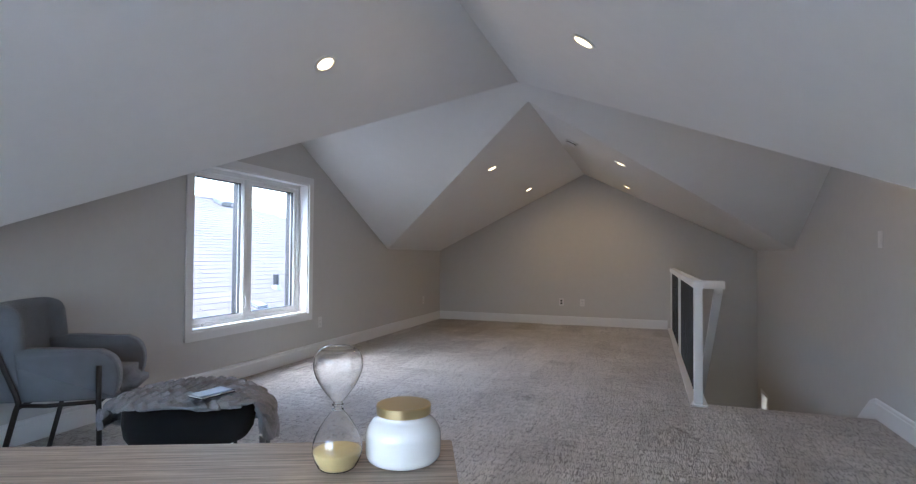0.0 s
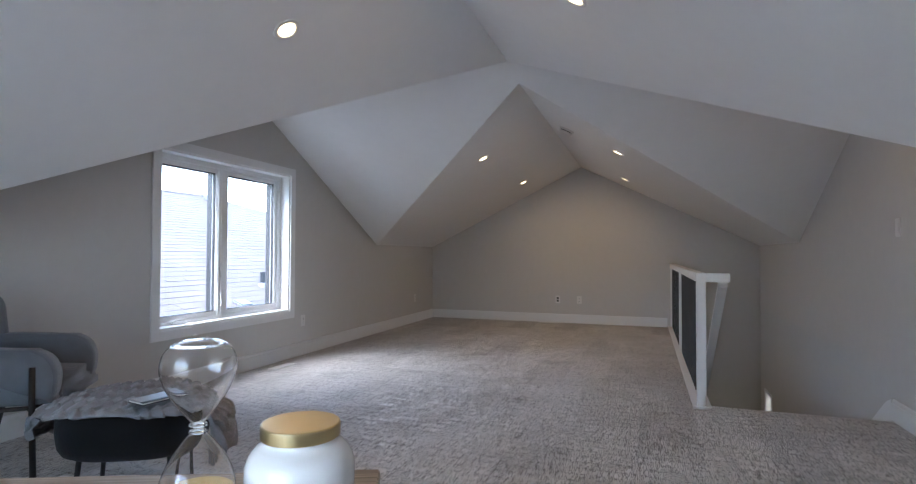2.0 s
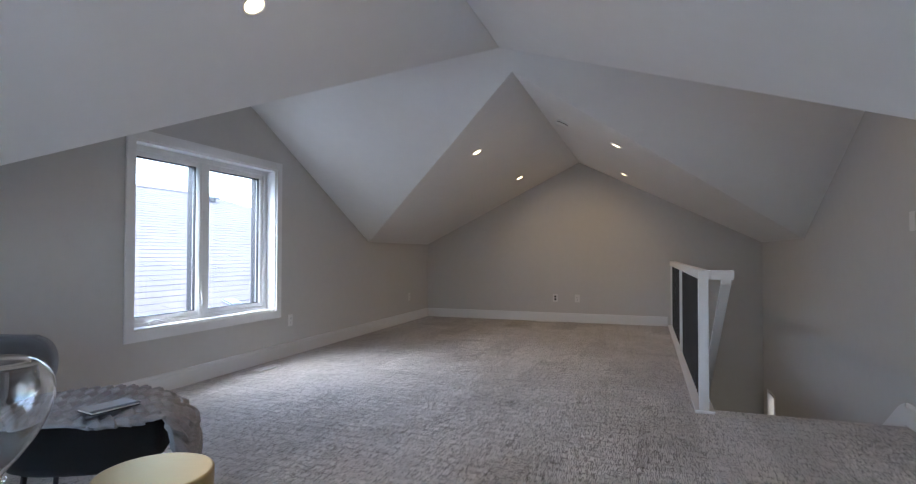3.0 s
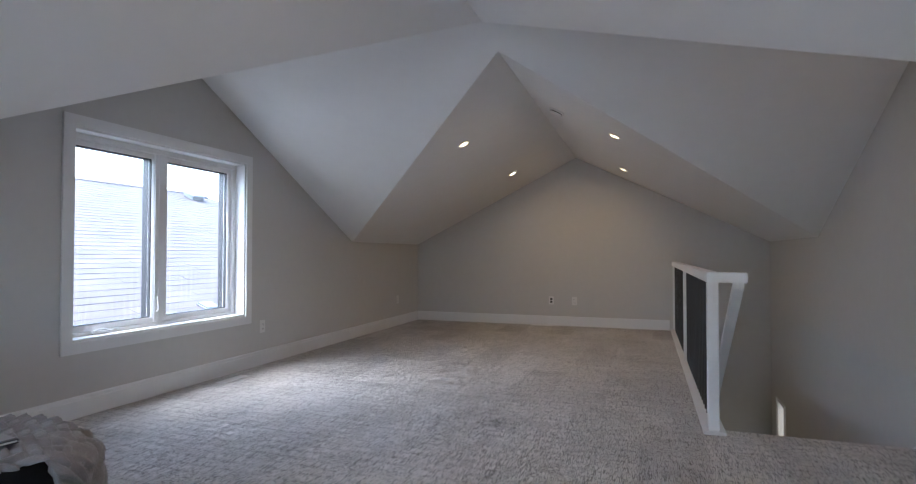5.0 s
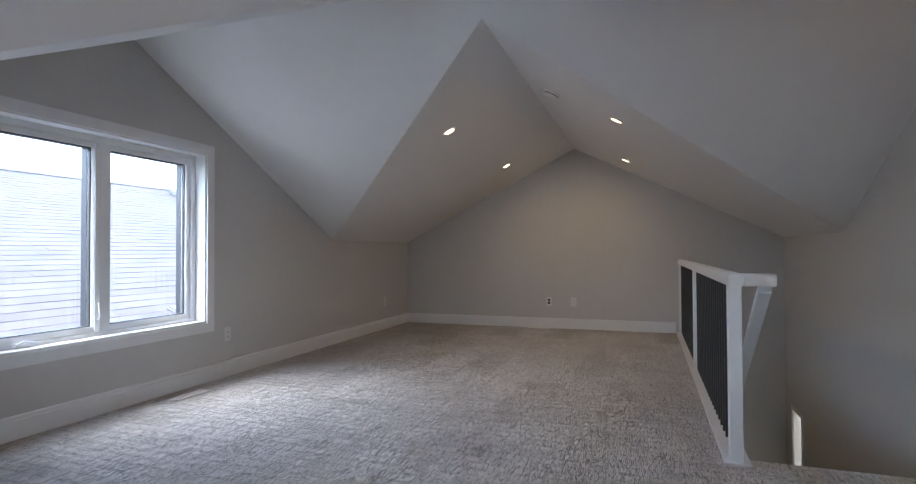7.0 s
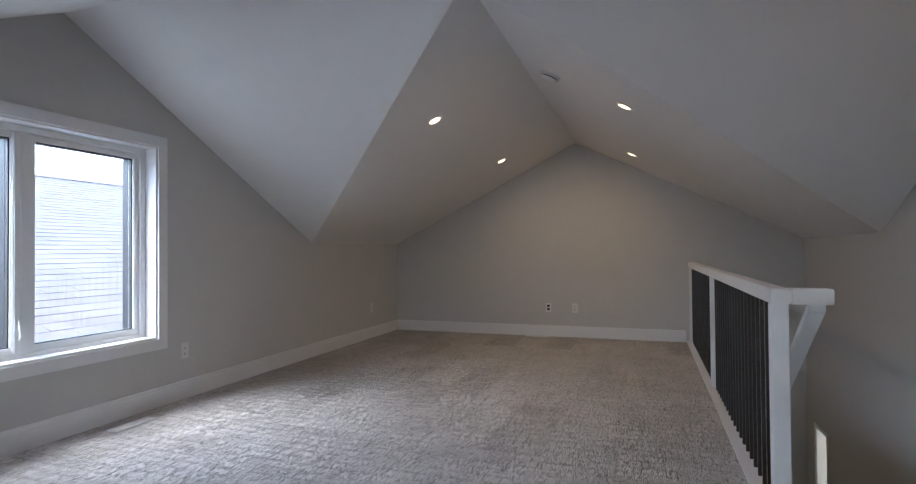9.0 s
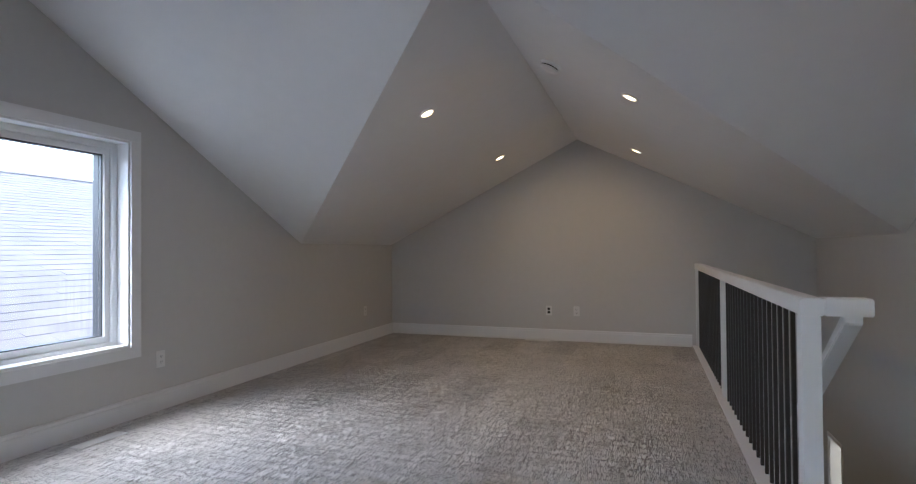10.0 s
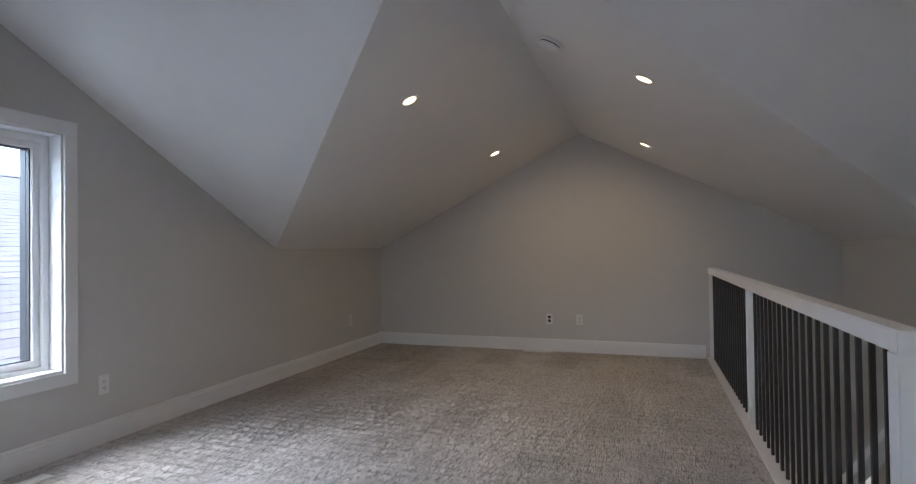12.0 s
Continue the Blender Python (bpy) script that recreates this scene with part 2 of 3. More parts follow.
def spline(pts, n=8):
    """A smooth line through points."""
    p = [Vector(q) for q in pts]
    p = [2 * p[0] - p[1]] + p + [2 * p[-1] - p[-2]]
    out = []
    for i in range(1, len(p) - 2):
        for k in range(n):
            t = k / n
            a, b, c, d = p[i - 1], p[i], p[i + 1], p[i + 2]
            out.append(0.5 * (2 * b + (c - a) * t + (2 * a - 5 * b + 4 * c - d) * t * t + (3 * b - a - 3 * c + d) * t ** 3))
    return out + [p[-2]]


def tube(bm, pts, r, seg=12):
    pts = [Vector(p) for p in pts]
    rings = []
    up = Vector((0.13, 0.27, 0.95))
    for i, p in enumerate(pts):
        d = (pts[min(i + 1, len(pts) - 1)] - pts[max(i - 1, 0)]).normalized()
        s = d.cross(up).normalized()
        u = s.cross(d).normalized()
        rr = r[i] if isinstance(r, (list, tuple)) else r
        rings.append([bm.verts.new(p + rr * (math.cos(2 * math.pi * k / seg) * s + math.sin(2 * math.pi * k / seg) * u)) for k in range(seg)])
    for a, b in zip(rings, rings[1:]):
        for k in range(seg):
            j = (k + 1) % seg
            bm.faces.new((a[k], a[j], b[j], b[k]))
    bm.faces.new(rings[0][::-1])
    bm.faces.new(rings[-1])
    bmesh.ops.recalc_face_normals(bm, faces=bm.faces[:])
    return bm


def structure(name, bm, mat, label, category, smooth=False):
    return tagged(link(name, bm, mat, None, "", smooth), label, category, "", "structure")


# ---- large structure ----
def roof_height(x, y):
    if y < YC:
        return max(RIDGE_N - SLOPE_N * abs(x - RX), HC - 0.51 * (YC - y))
    return max(RIDGE - 0.5 * abs(x - RX), HC - 0.552 * (y - YC))


bm = bmesh.new()
for s in (0, 1):
    def q(x, y, z):
        return (2 * RX - x if s else x, y, z)
    vn, en = (VN_E, RIDGE_N - SLOPE_E * RX) if s else (VN, EAVE_N)
    for poly in (
        [q(RX, YB, RIDGE), q(RX, Y1, RIDGE), q(0, Y1, EAVE), q(0, VF, EAVE)],
        [q(0, VF, EAVE), q(0, YC, HC), q(RX, YC, HC), q(RX, YB, RIDGE)],
        [q(0, vn, en), q(RX, YA, RIDGE_N), q(RX, YC, HC), q(0, YC, HC)],
        [q(RX, Y0, RIDGE_N), q(RX, YA, RIDGE_N), q(0, vn, en), q(0, Y0, en)],
    ):
        prism(bm, poly, (0, 0, 0.22))
structure("ceiling", bm, CEIL, "white painted vaulted ceiling with cross gables", "ceiling")

bm = bmesh.new()
prism(bm, [(0, Y0, 0), (W, Y0, 0), (W, STY - 0.03, 0), (STX, STY - 0.03, 0), (STX, Y1, 0), (0, Y1, 0)], (0, 0, -0.25))
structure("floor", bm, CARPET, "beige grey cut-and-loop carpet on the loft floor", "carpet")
bm = tube(bmesh.new(), [(STX - 0.02, STY - 0.03, -0.022), (W, STY - 0.03, -0.022)], 0.022, 14)
structure("stair_nosing", bm, CARPET, "rounded carpeted edge above the stairs", "stair edge", True)

# side walls follow the roofline; the window opening goes through
WY0, WY1, WZ0, WZ1 = 3.141, 4.730, 0.492, 1.900


def wall_piece(bm, x, t, pts):
    prism(bm, [(x, y, z) for y, z in pts], (t, 0, 0))


def top_at(y):
    return roof_height(0, y) + 0.12


bm = bmesh.new()
T = -0.24
wall_piece(bm, 0, T, [(Y0, -0.25), (WY0, -0.25), (WY0, top_at(WY0)), (VN, top_at(VN)), (Y0, top_at(Y0))])
wall_piece(bm, 0, T, [(WY0, -0.25), (WY1, -0.25), (WY1, WZ0), (WY0, WZ0)])
wall_piece(bm, 0, T, [(WY0, WZ1), (WY1, WZ1), (WY1, top_at(WY1)), (YC, top_at(YC)), (WY0, top_at(WY0))])
wall_piece(bm, 0, T, [(WY1, -0.25), (Y1, -0.25), (Y1, top_at(Y1)), (VF, top_at(VF)), (WY1, top_at(WY1))])
structure("wall_west", bm, PAINT, "light greige painted wall under a gable", "wall")

# the low opening at the stair foot
LY0, LY1, LZ1 = 8.02, 8.41, -0.77
bm = bmesh.new()
wall_piece(bm, W, 0.2, [(Y0, LOW), (LY0, LOW), (LY0, top_at(LY0)), (VF, top_at(VF)), (YC, top_at(YC)), (VN, top_at(VN)), (Y0, top_at(Y0))])
wall_piece(bm, W, 0.2, [(LY0, LZ1), (LY1, LZ1), (LY1, top_at(LY1)), (LY0, top_at(LY0))])
wall_piece(bm, W, 0.2, [(LY1, LOW), (Y1, LOW), (Y1, top_at(Y1)), (LY1, top_at(LY1))])
structure("wall_east", bm, PAINT, "light greige painted wall beside the stairs", "wall")


def gable(bm, y, t, z0):
    prism(bm, [(0, y, z0), (W, y, z0), (W, y, EAVE + 0.12), (RX, y, RIDGE + 0.12), (0, y, EAVE + 0.12)], (0, t, 0))


bm = bmesh.new()
gable(bm, Y1, 0.2, LOW)
structure("wall_north", bm, PAINT, "light greige painted gable wall", "wall")
bm = bmesh.new()
SX0, SX1, SZ0, SZ1 = 1.80, 3.50, 0.42, 1.88


def south(pts):
    prism(bm, [(x, Y0, z) for x, z in pts], (0, -0.2, 0))


def under(x):
    return RIDGE_N - SLOPE_N * abs(x - RX) + 0.12


south([(0, -0.25), (SX0, -0.25), (SX0, under(SX0)), (0, under(0))])
south([(SX0, -0.25), (SX1, -0.25), (SX1, SZ0), (SX0, SZ0)])
south([(SX0, SZ1), (SX1, SZ1), (SX1, under(SX1)), (RX, under(RX)), (SX0, under(SX0))])
south([(SX1, -0.25), (W, -0.25), (W, under(W)), (SX1, under(SX1))])
structure("wall_south", bm, PAINT, "light greige painted gable wall", "wall")
bm = blocks(((STX - 0.12, STY - 0.03, LOW), (STX, Y1, -0.25)), ((STX - 0.12, STY - 0.15, LOW), (W, STY - 0.03, -0.25)))
structure("wall_stairwell", bm, PAINT, "light greige painted wall of the stairwell", "wall")
bm = blocks(((STX - 0.12, STY - 0.15, LOW - 0.2), (W + 0.2, Y1 + 0.2, LOW)))
structure("floor_below", bm, CARPET, "carpeted floor at the foot of the stairs", "carpet")


def board(bm, p, q, h=0.14, t=0.016, side=1):
    """A skirting board with an eased, stepped top from p to q."""
    p, q = Vector((*p, 0)), Vector((*q, 0))
    d = (q - p).normalized()
    n = Vector((-d.y, d.x, 0)) * side
    prof = [(0, 0), (t, 0), (t, h - 0.030), (t - 0.004, h - 0.026), (t - 0.004, h - 0.008), (t - 0.010, h), (0, h)]
    prism(bm, [p + n * a + Vector((0, 0, z)) for a, z in prof], q - p)


for name, p, q_, s in (("baseboard_west", (0, Y1), (0, Y0), 1), ("baseboard_north", (3.815, Y1), (0.016, Y1), 1), ("baseboard_east", (W, Y0), (W, STY + 0.01), 1), ("baseboard_south", (0.016, Y0), (W - 0.016, Y0), 1)):
    bm = bmesh.new()
    board(bm, p, q_, side=s)
    structure(name, bm, TRIM, "white painted baseboard with a stepped top", "baseboard")

# stairs going down away from the landing
RISE, RUN = 0.1835, 0.238
steps = empty("staircase", Matrix.Translation((STX, STY, LOW)))
tagged(steps, "carpeted staircase going down beside the railing", "staircase", "", "structure")
for i in range(14):
    bm = bmesh.new()
    box(bm, (0, -0.03, -0.30), (W - STX - 0.02, RUN + 0.02, 0), 0.018)
    ob = part("step", bm, CARPET, steps)
    ob.location = (0, i * RUN, -LOW - (i + 1) * RISE)
bm = bmesh.new()
prism(bm, [(W, STY + 0.01, 0.14), (W, STY + 0.01, -0.2), (W, STY + 14 * RUN, -14 * RISE - 0.2), (W, STY + 14 * RUN, -14 * RISE + 0.16), (W, STY + 0.10, 0.10)], (-0.016, 0, 0))
structure("stair_skirt", bm, TRIM, "white painted skirt board along the stairs", "trim")


# ---- window ----
def window_main():
    win = tagged(empty("window_1", Matrix.Translation((0, 0, 0))), "white vinyl two-pane casement window with deep painted casing", "window", "", "structure")
    bm = bmesh.new()
    c, d, o = 0.076, 0.018, 0.002
    a0, a1, b0, b1 = WY0 - c, WY1 + c, WZ0 - c, WZ1 + c
    box(bm, (o, a0, b0), (d, a1, WZ0), 0.002)
    box(bm, (o, a0, WZ1), (d, a1, b1), 0.002)
    box(bm, (o, a0, WZ0), (d, WY0, WZ1), 0.002)
    box(bm, (o, WY1, WZ0), (d, a1, WZ1), 0.002)
    part("casing", bm, TRIM, win)
    fx = -0.10
    bm = blocks(((fx, WY0, WZ0), (0.0, WY0 + 0.012, WZ1)), ((fx, WY1 - 0.012, WZ0), (0.0, WY1, WZ1)), ((fx, WY0 + 0.012, WZ1 - 0.012), (0.0, WY1 - 0.012, WZ1)))
    part("jamb", bm, TRIM, win)
    bm = blocks(((fx, WY0 + 0.012, WZ0), (0.004, WY1 - 0.012, WZ0 + 0.016)), bevel=0.003)
    part("window_sill", bm, TRIM, win)
    # outer vinyl frame
    g0, g1 = WY0 + 0.012, WY1 - 0.012
    h0, h1 = WZ0 + 0.0, WZ1 - 0.012
    bm = bmesh.new()
    fw = 0.042
    box(bm, (-0.19, g0, h0), (fx, g1, h0 + fw), 0.004)
    box(bm, (-0.19, g0, h1 - fw), (fx, g1, h1), 0.004)
    box(bm, (-0.19, g0, h0 + fw), (fx, g0 + fw, h1 - fw), 0.004)
    box(bm, (-0.19, g1 - fw, h0 + fw), (fx, g1, h1 - fw), 0.004)
    mid = 3.906
    box(bm, (-0.19, mid - 0.026, h0 + fw), (fx - 0.001, mid + 0.026, h1 - fw), 0.004)
    box(bm, (-0.117, mid - 0.060, h0 + fw + 0.001), (fx - 0.003, mid + 0.060, h1 - fw - 0.001), 0.006)
    part("window_frame", bm, VINYL, win)
    for i, (s0, s1) in enumerate(((g0 + fw, mid - 0.026), (mid + 0.026, g1 - fw))):
        sash_w = 0.040
        z0, z1 = h0 + fw, h1 - fw
        bm = bmesh.new()
        x0, x1 = -0.175, -0.118
        box(bm, (x0, s0, z0), (x1, s1, z0 + sash_w), 0.005)
        box(bm, (x0, s0, z1 - sash_w), (x1, s1, z1), 0.005)
        box(bm, (x0, s0, z0 + sash_w), (x1, s0 + sash_w, z1 - sash_w), 0.005)
        box(bm, (x0, s1 - sash_w, z0 + sash_w), (x1, s1, z1 - sash_w), 0.005)
        sash = part("sash", bm, VINYL, win)
        p0, p1, r0, r1 = s0 + sash_w, s1 - sash_w, z0 + sash_w, z1 - sash_w
        k = 0.007
        bm = blocks(((-0.16, p0, r0), (-0.134, p1, r0 + k)), ((-0.16, p0, r1 - k), (-0.134, p1, r1)), ((-0.16, p0, r0 + k), (-0.134, p0 + k, r1 - k)), ((-0.16, p1 - k, r0 + k), (-0.134, p1, r1 - k)))
        part("gasket", bm, GASKET, sash, "black glazing gasket")
        bm = blocks(((-0.150, p0 + 0.001, r0 + 0.001), (-0.145, p1 - 0.001, r1 - 0.001)))
        pane = part("pane", bm, GLASS, sash)
        pane.visible_shadow = False
        e = 0.012
        bm = blocks(((-0.226, p0 - e, r0 - e), (-0.176, p1 + e, r0)), ((-0.226, p0 - e, r1), (-0.176, p1 + e, r1 + e)), ((-0.226, p0 - e, r0), (-0.176, p0, r1)), ((-0.226, p1, r0), (-0.176, p1 + e, r1)))
        part("outer_cladding", bm, GASKET, sash, "black outer cladding")
    # crank and latch of the opening sash
    bm = bmesh.new()
    box(bm, (fx, 3.34, h0 + 0.0165), (fx + 0.024, 3.47, h0 + 0.048), 0.008, seg=3)
    tube(bm, spline([(fx + 0.02, 3.35, h0 + 0.040), (fx + 0.036, 3.40, h0 + 0.054), (fx + 0.034, 3.465, h0 + 0.036)], 5), 0.007, 8)
    part("crank", bm, VINYL, win, "folded white crank handle")
    bm = bmesh.new()
    tube(bm, spline([(fx, 3.875, 0.62), (fx + 0.022, 3.87, 0.645), (fx + 0.018, 3.867, 0.70), (fx + 0.006, 3.87, 0.735)], 5), [0.007] * 5 + [0.006] * 5 + [0.005] * 6, 8)
    part("latch", bm, VINYL, win, "white lever latch")


window_main()


def doorway_low():
    door = tagged(empty("door_1"), "narrow white cased doorway at the stair foot", "doorway", "", "structure")
    c = 0.03
    bm = blocks(((W - 0.012, LY0 - c, LOW), (W, LY0, LZ1 + c)), ((W - 0.012, LY1, LOW), (W, LY1 + c, LZ1 + c)), ((W - 0.012, LY0, LZ1), (W, LY1, LZ1 + c)))
    part("casing", bm, TRIM, door)
    bm = blocks(((W, LY0, LOW), (W + 0.2, LY0 + 0.012, LZ1)), ((W, LY1 - 0.012, LOW), (W + 0.2, LY1, LZ1)), ((W, LY0 + 0.012, LZ1 - 0.012), (W + 0.2, LY1 - 0.012, LZ1)))
    part("jamb", bm, TRIM, door)


doorway_low()
# unseen room and fill lamp, added to brighten the doorway and warm the stairwell
RX0, RX1, RY0, RY1, RZ1 = W + 0.2, W + 1.6, 7.3, 9.1, -0.45
bm = blocks(((RX0, RY0 - 0.1, LOW), (RX1, RY0, RZ1)), ((RX0, RY1, LOW), (RX1, RY1 + 0.1, RZ1)), ((RX1, RY0 - 0.1, LOW), (RX1 + 0.1, RY1 + 0.1, RZ1)), ((RX0, RY0 - 0.1, RZ1), (RX1 + 0.1, RY1 + 0.1, RZ1 + 0.1)), ((RX0, RY0 - 0.1, LOW - 0.1), (RX1 + 0.1, RY1 + 0.1, LOW)))
structure("wall_added_room", bm, TRIM, "white painted walls of an added, unseen room behind the doorway", "wall")
lamp = bpy.data.lights.new("lower_fill_light", "AREA")
lamp.shape, lamp.size, lamp.energy, lamp.color = "DISK", 0.4, 1.6, (1.0, 0.88, 0.72)
new("lower_fill_light", lamp).matrix_world = pose(W + 0.9, 8.2, RZ1 - 0.03)


def window_south():
    win = tagged(empty("window_3"), "white framed two-pane window in the south gable", "window", "", "structure")
    c = 0.09
    bm = blocks(((SX0 - c, Y0, SZ0 - c), (SX1 + c, Y0 + 0.018, SZ0)), ((SX0 - c, Y0, SZ1), (SX1 + c, Y0 + 0.018, SZ1 + c)), ((SX0 - c, Y0, SZ0), (SX0, Y0 + 0.018, SZ1)), ((SX1, Y0, SZ0), (SX1 + c, Y0 + 0.018, SZ1)))
    part("casing", bm, TRIM, win)
    mid = (SX0 + SX1) / 2
    y0, y1 = Y0 - 0.17, Y0 - 0.09
    bm = blocks(((SX0, y0, SZ0), (SX1, y1, SZ0 + 0.07)), ((SX0, y0, SZ1 - 0.07), (SX1, y1, SZ1)), ((SX0, y0, SZ0 + 0.07), (SX0 + 0.07, y1, SZ1 - 0.07)), ((SX1 - 0.07, y0, SZ0 + 0.07), (SX1, y1, SZ1 - 0.07)), ((mid - 0.06, y0, SZ0 + 0.07), (mid + 0.06, y1, SZ1 - 0.07)))
    part("window_frame", bm, VINYL, win)
    for a, b in ((SX0 + 0.07, mid - 0.06), (mid + 0.06, SX1 - 0.07)):
        part("pane", blocks(((a, Y0 - 0.135, SZ0 + 0.07), (b, Y0 - 0.13, SZ1 - 0.07))), GLASS, win).visible_shadow = False


window_south()


# ---- ceiling lights ----
def slope_pose(x, y):
    left = x < RX
    slope, top = (SLOPE_N if left else SLOPE_E, RIDGE_N) if y < YA else (0.5, RIDGE)
    ang = math.degrees(math.atan(slope))
    z = top - slope * abs(x - RX)
    return pose(x, y, z, 0, -ang if left else ang, 0)


def downlight():
    root = empty("recessed_light")
    bm = lathe(bmesh.new(), [(0.062, 0.0), (0.064, -0.003), (0.061, -0.006), (0.046, -0.0065), (0.0435, -0.003), (0.0435, 0.0)], 48)
    part("trim_ring", bm, PLATE, root, "white plastic trim ring", True)
    bm = lathe(bmesh.new(), [(0.0, -0.0035), (0.043, -0.0035), (0.043, 0.0), (0.0, 0.0)], 48)
    part("diffuser", bm, LAMP, root, "glowing warm white diffuser")
    return tagged(root, "lit warm white recessed ceiling light in the slope", "ceiling light", "recessed ceiling lights")


LIGHTS = [(1.84, 5.62), (1.84, 7.66), (3.248, 5.71), (3.248, 7.76), (1.93, 2.10), (3.244, 2.145)]
STAIR_LIGHT = pose(4.6, 3.42, HC - 0.606 * (YC - 3.42), 31.2, 0, 0)   # in the cross gable above the stairs
first = downlight()
first.matrix_world = slope_pose(*LIGHTS[0])
for x, y in LIGHTS[1:]:
    copy_thing(first, slope_pose(x, y))
copy_thing(first, STAIR_LIGHT)
for spot in [slope_pose(x, y) for x, y in LIGHTS] + [STAIR_LIGHT]:
    d = bpy.data.lights.new("downlight", "AREA")
    d.shape, d.size, d.energy, d.color = "DISK", 0.082, 0.12 if spot is STAIR_LIGHT else 0.22, (1.0, 0.68, 0.38)
    d.spread = radians(168)
    new("downlight", d).matrix_world = spot @ pose(0, 0, -0.009)


def smoke_detector(x, y):
    root = empty("smoke_detector", slope_pose(x, y))
    bm = lathe(bmesh.new(), [(0.076, 0), (0.076, -0.012), (0.070, -0.017), (0.0, -0.017)], 40)
    part("base", bm, PLATE, root, "", True)
    bm = lathe(bmesh.new(), [(0.060, -0.0175), (0.060, -0.024), (0.0, -0.024)], 40)
    part("vent_slot", bm, SLOT, root, "dark slotted vent ring")
    bm = lathe(bmesh.new(), [(0.066, -0.0245), (0.066, -0.032), (0.056, -0.043), (0.0, -0.047)], 40)
    part("cover", bm, PLATE, root, "", True)
    tagged(root, "white round smoke detector near the ridge", "smoke detector")


smoke_detector(2.744, 5.62)


# ---- railing ----
def railing():
    root = tagged(empty("railing", Matrix.Translation((3.88, 4.2, 0))), "white wooden stair railing with dark metal spindles", "railing")
    xc, top = 3.885, 0.957

    def P(name, a, b, mat, bevel=0.003):
        bm = bmesh.new()
        o = Vector((3.88, 4.2, 0))
        box(bm, Vector(a) - o, Vector(b) - o, bevel)
        return part(name, bm, mat, root)
    P("bottom_plate", (3.822, 4.18, 0.0), (3.946, Y1, 0.018), TRIM)
    P("newel_post", (xc - 0.034, 4.2, 0.018), (xc + 0.026, 4.272, top - 0.062), TRIM)
    P("middle_post", (xc - 0.027, 6.47, 0.018), (xc + 0.027, 6.525, top - 0.062), TRIM)
    P("wall_post", (xc - 0.027, Y1 - 0.045, 0.018), (xc + 0.027, Y1, top - 0.062), TRIM)
    P("handrail", (xc - 0.036, 4.2, top - 0.062), (xc + 0.036, Y1, top), TRIM, 0.004)
    P("return_rail", (xc + 0.036, 4.2, top - 0.062), (4.068, 4.286, top), TRIM, 0.004)
    bm = bmesh.new()
    box(bm, (-0.008, -0.008, 0), (0.008, 0.008, top - 0.08), 0.0015)
    me = None
    for a, b, n in ((4.258, 6.47, 19), (6.525, Y1 - 0.045, 19)):
        for i in range(n):
            y = a + (b - a) * (i + 1) / (n + 1)
            if me is None:
                ob = part("spindle", bm, SPINDLE, root)
                me = ob.data
            else:
                ob = new("spindle", me)
                ob.parent = root
            ob.location = (xc - 3.88, y - 4.2, 0.018)


railing()


def stair_handrail():
    root = tagged(empty("stair_handrail", Matrix.Translation((4.000, 4.288, 0.880))), "white wooden handrail sloping down along the stairs", "handrail")
    s = RISE / RUN
    bm = bmesh.new()
    L = 3.3
    prism(bm, [(0, 0.0, 0.026), (0, 0.0, -0.022), (0, L, -0.022 - s * L), (0, L, 0.026 - s * L)], (0.062, 0, 0))
    bmesh.ops.bevel(bm, geom=bm.edges[:], offset=0.004, segments=2, affect="EDGES")
    part("rail", bm, TRIM, root)
    for y in (1.3, 2.4):
        bm = tube(bmesh.new(), spline([(-0.053, y, -s * y - 0.08), (0.0, y, -s * y - 0.09), (0.03, y, -s * y - 0.021)], 6), 0.005, 8)
        part("bracket", bm, IRON, root, "black metal bracket", True)


stair_handrail()


# ---- wall fittings ----
def outlet(m, dark=False, switch=False):
    root = empty("light_switch" if switch else "wall_outlet", m)
    bm = bmesh.new()
    box(bm, (-0.037, -0.006, -0.06), (0.037, 0, 0.06), 0.003)
    part("cover_plate", bm, PLATE, root)
    if switch:
        bm = bmesh.new()
        box(bm, (-0.017, -0.010, -0.033), (0.017, -0.006, 0.033), 0.002)
        part("rocker", bm, PLATE, root)
        return tagged(root, "white rocker light switch on the wall", "light switch")
    for z in (-0.021, 0.021):
        bm = bmesh.new()
        box(bm, (-0.0165, -0.0085, z - 0.015), (0.0165, -0.0062, z + 0.015), 0.001)
        sock = part("socket", bm, SLOT if dark else PLATE, root, "dark socket face" if dark else "")
        bm = blocks(((-0.009, -0.0092, z - 0.004), (-0.006, -0.0086, z + 0.006)), ((0.006, -0.0092, z - 0.004), (0.009, -0.0086, z + 0.006)), ((-0.003, -0.0092, z - 0.011), (0.003, -0.0086, z - 0.007)))
        part("slots", bm, SLOT, sock, "dark slots")
    return tagged(root, "white wall plate with dark sockets" if dark else "white wall outlet plate above the baseboard", "outlet", "wall outlets")


outlet(pose(0, 4.975, 0.366, 0, 0, 90))
outlet(pose(0, 7.97, 0.385, 0, 0, 90))
outlet(pose(2.172, Y1, 0.37), dark=True)
outlet(pose(2.512, Y1, 0.37))
outlet(pose(W, 4.235, 1.27, 0, 0, -90), switch=True)


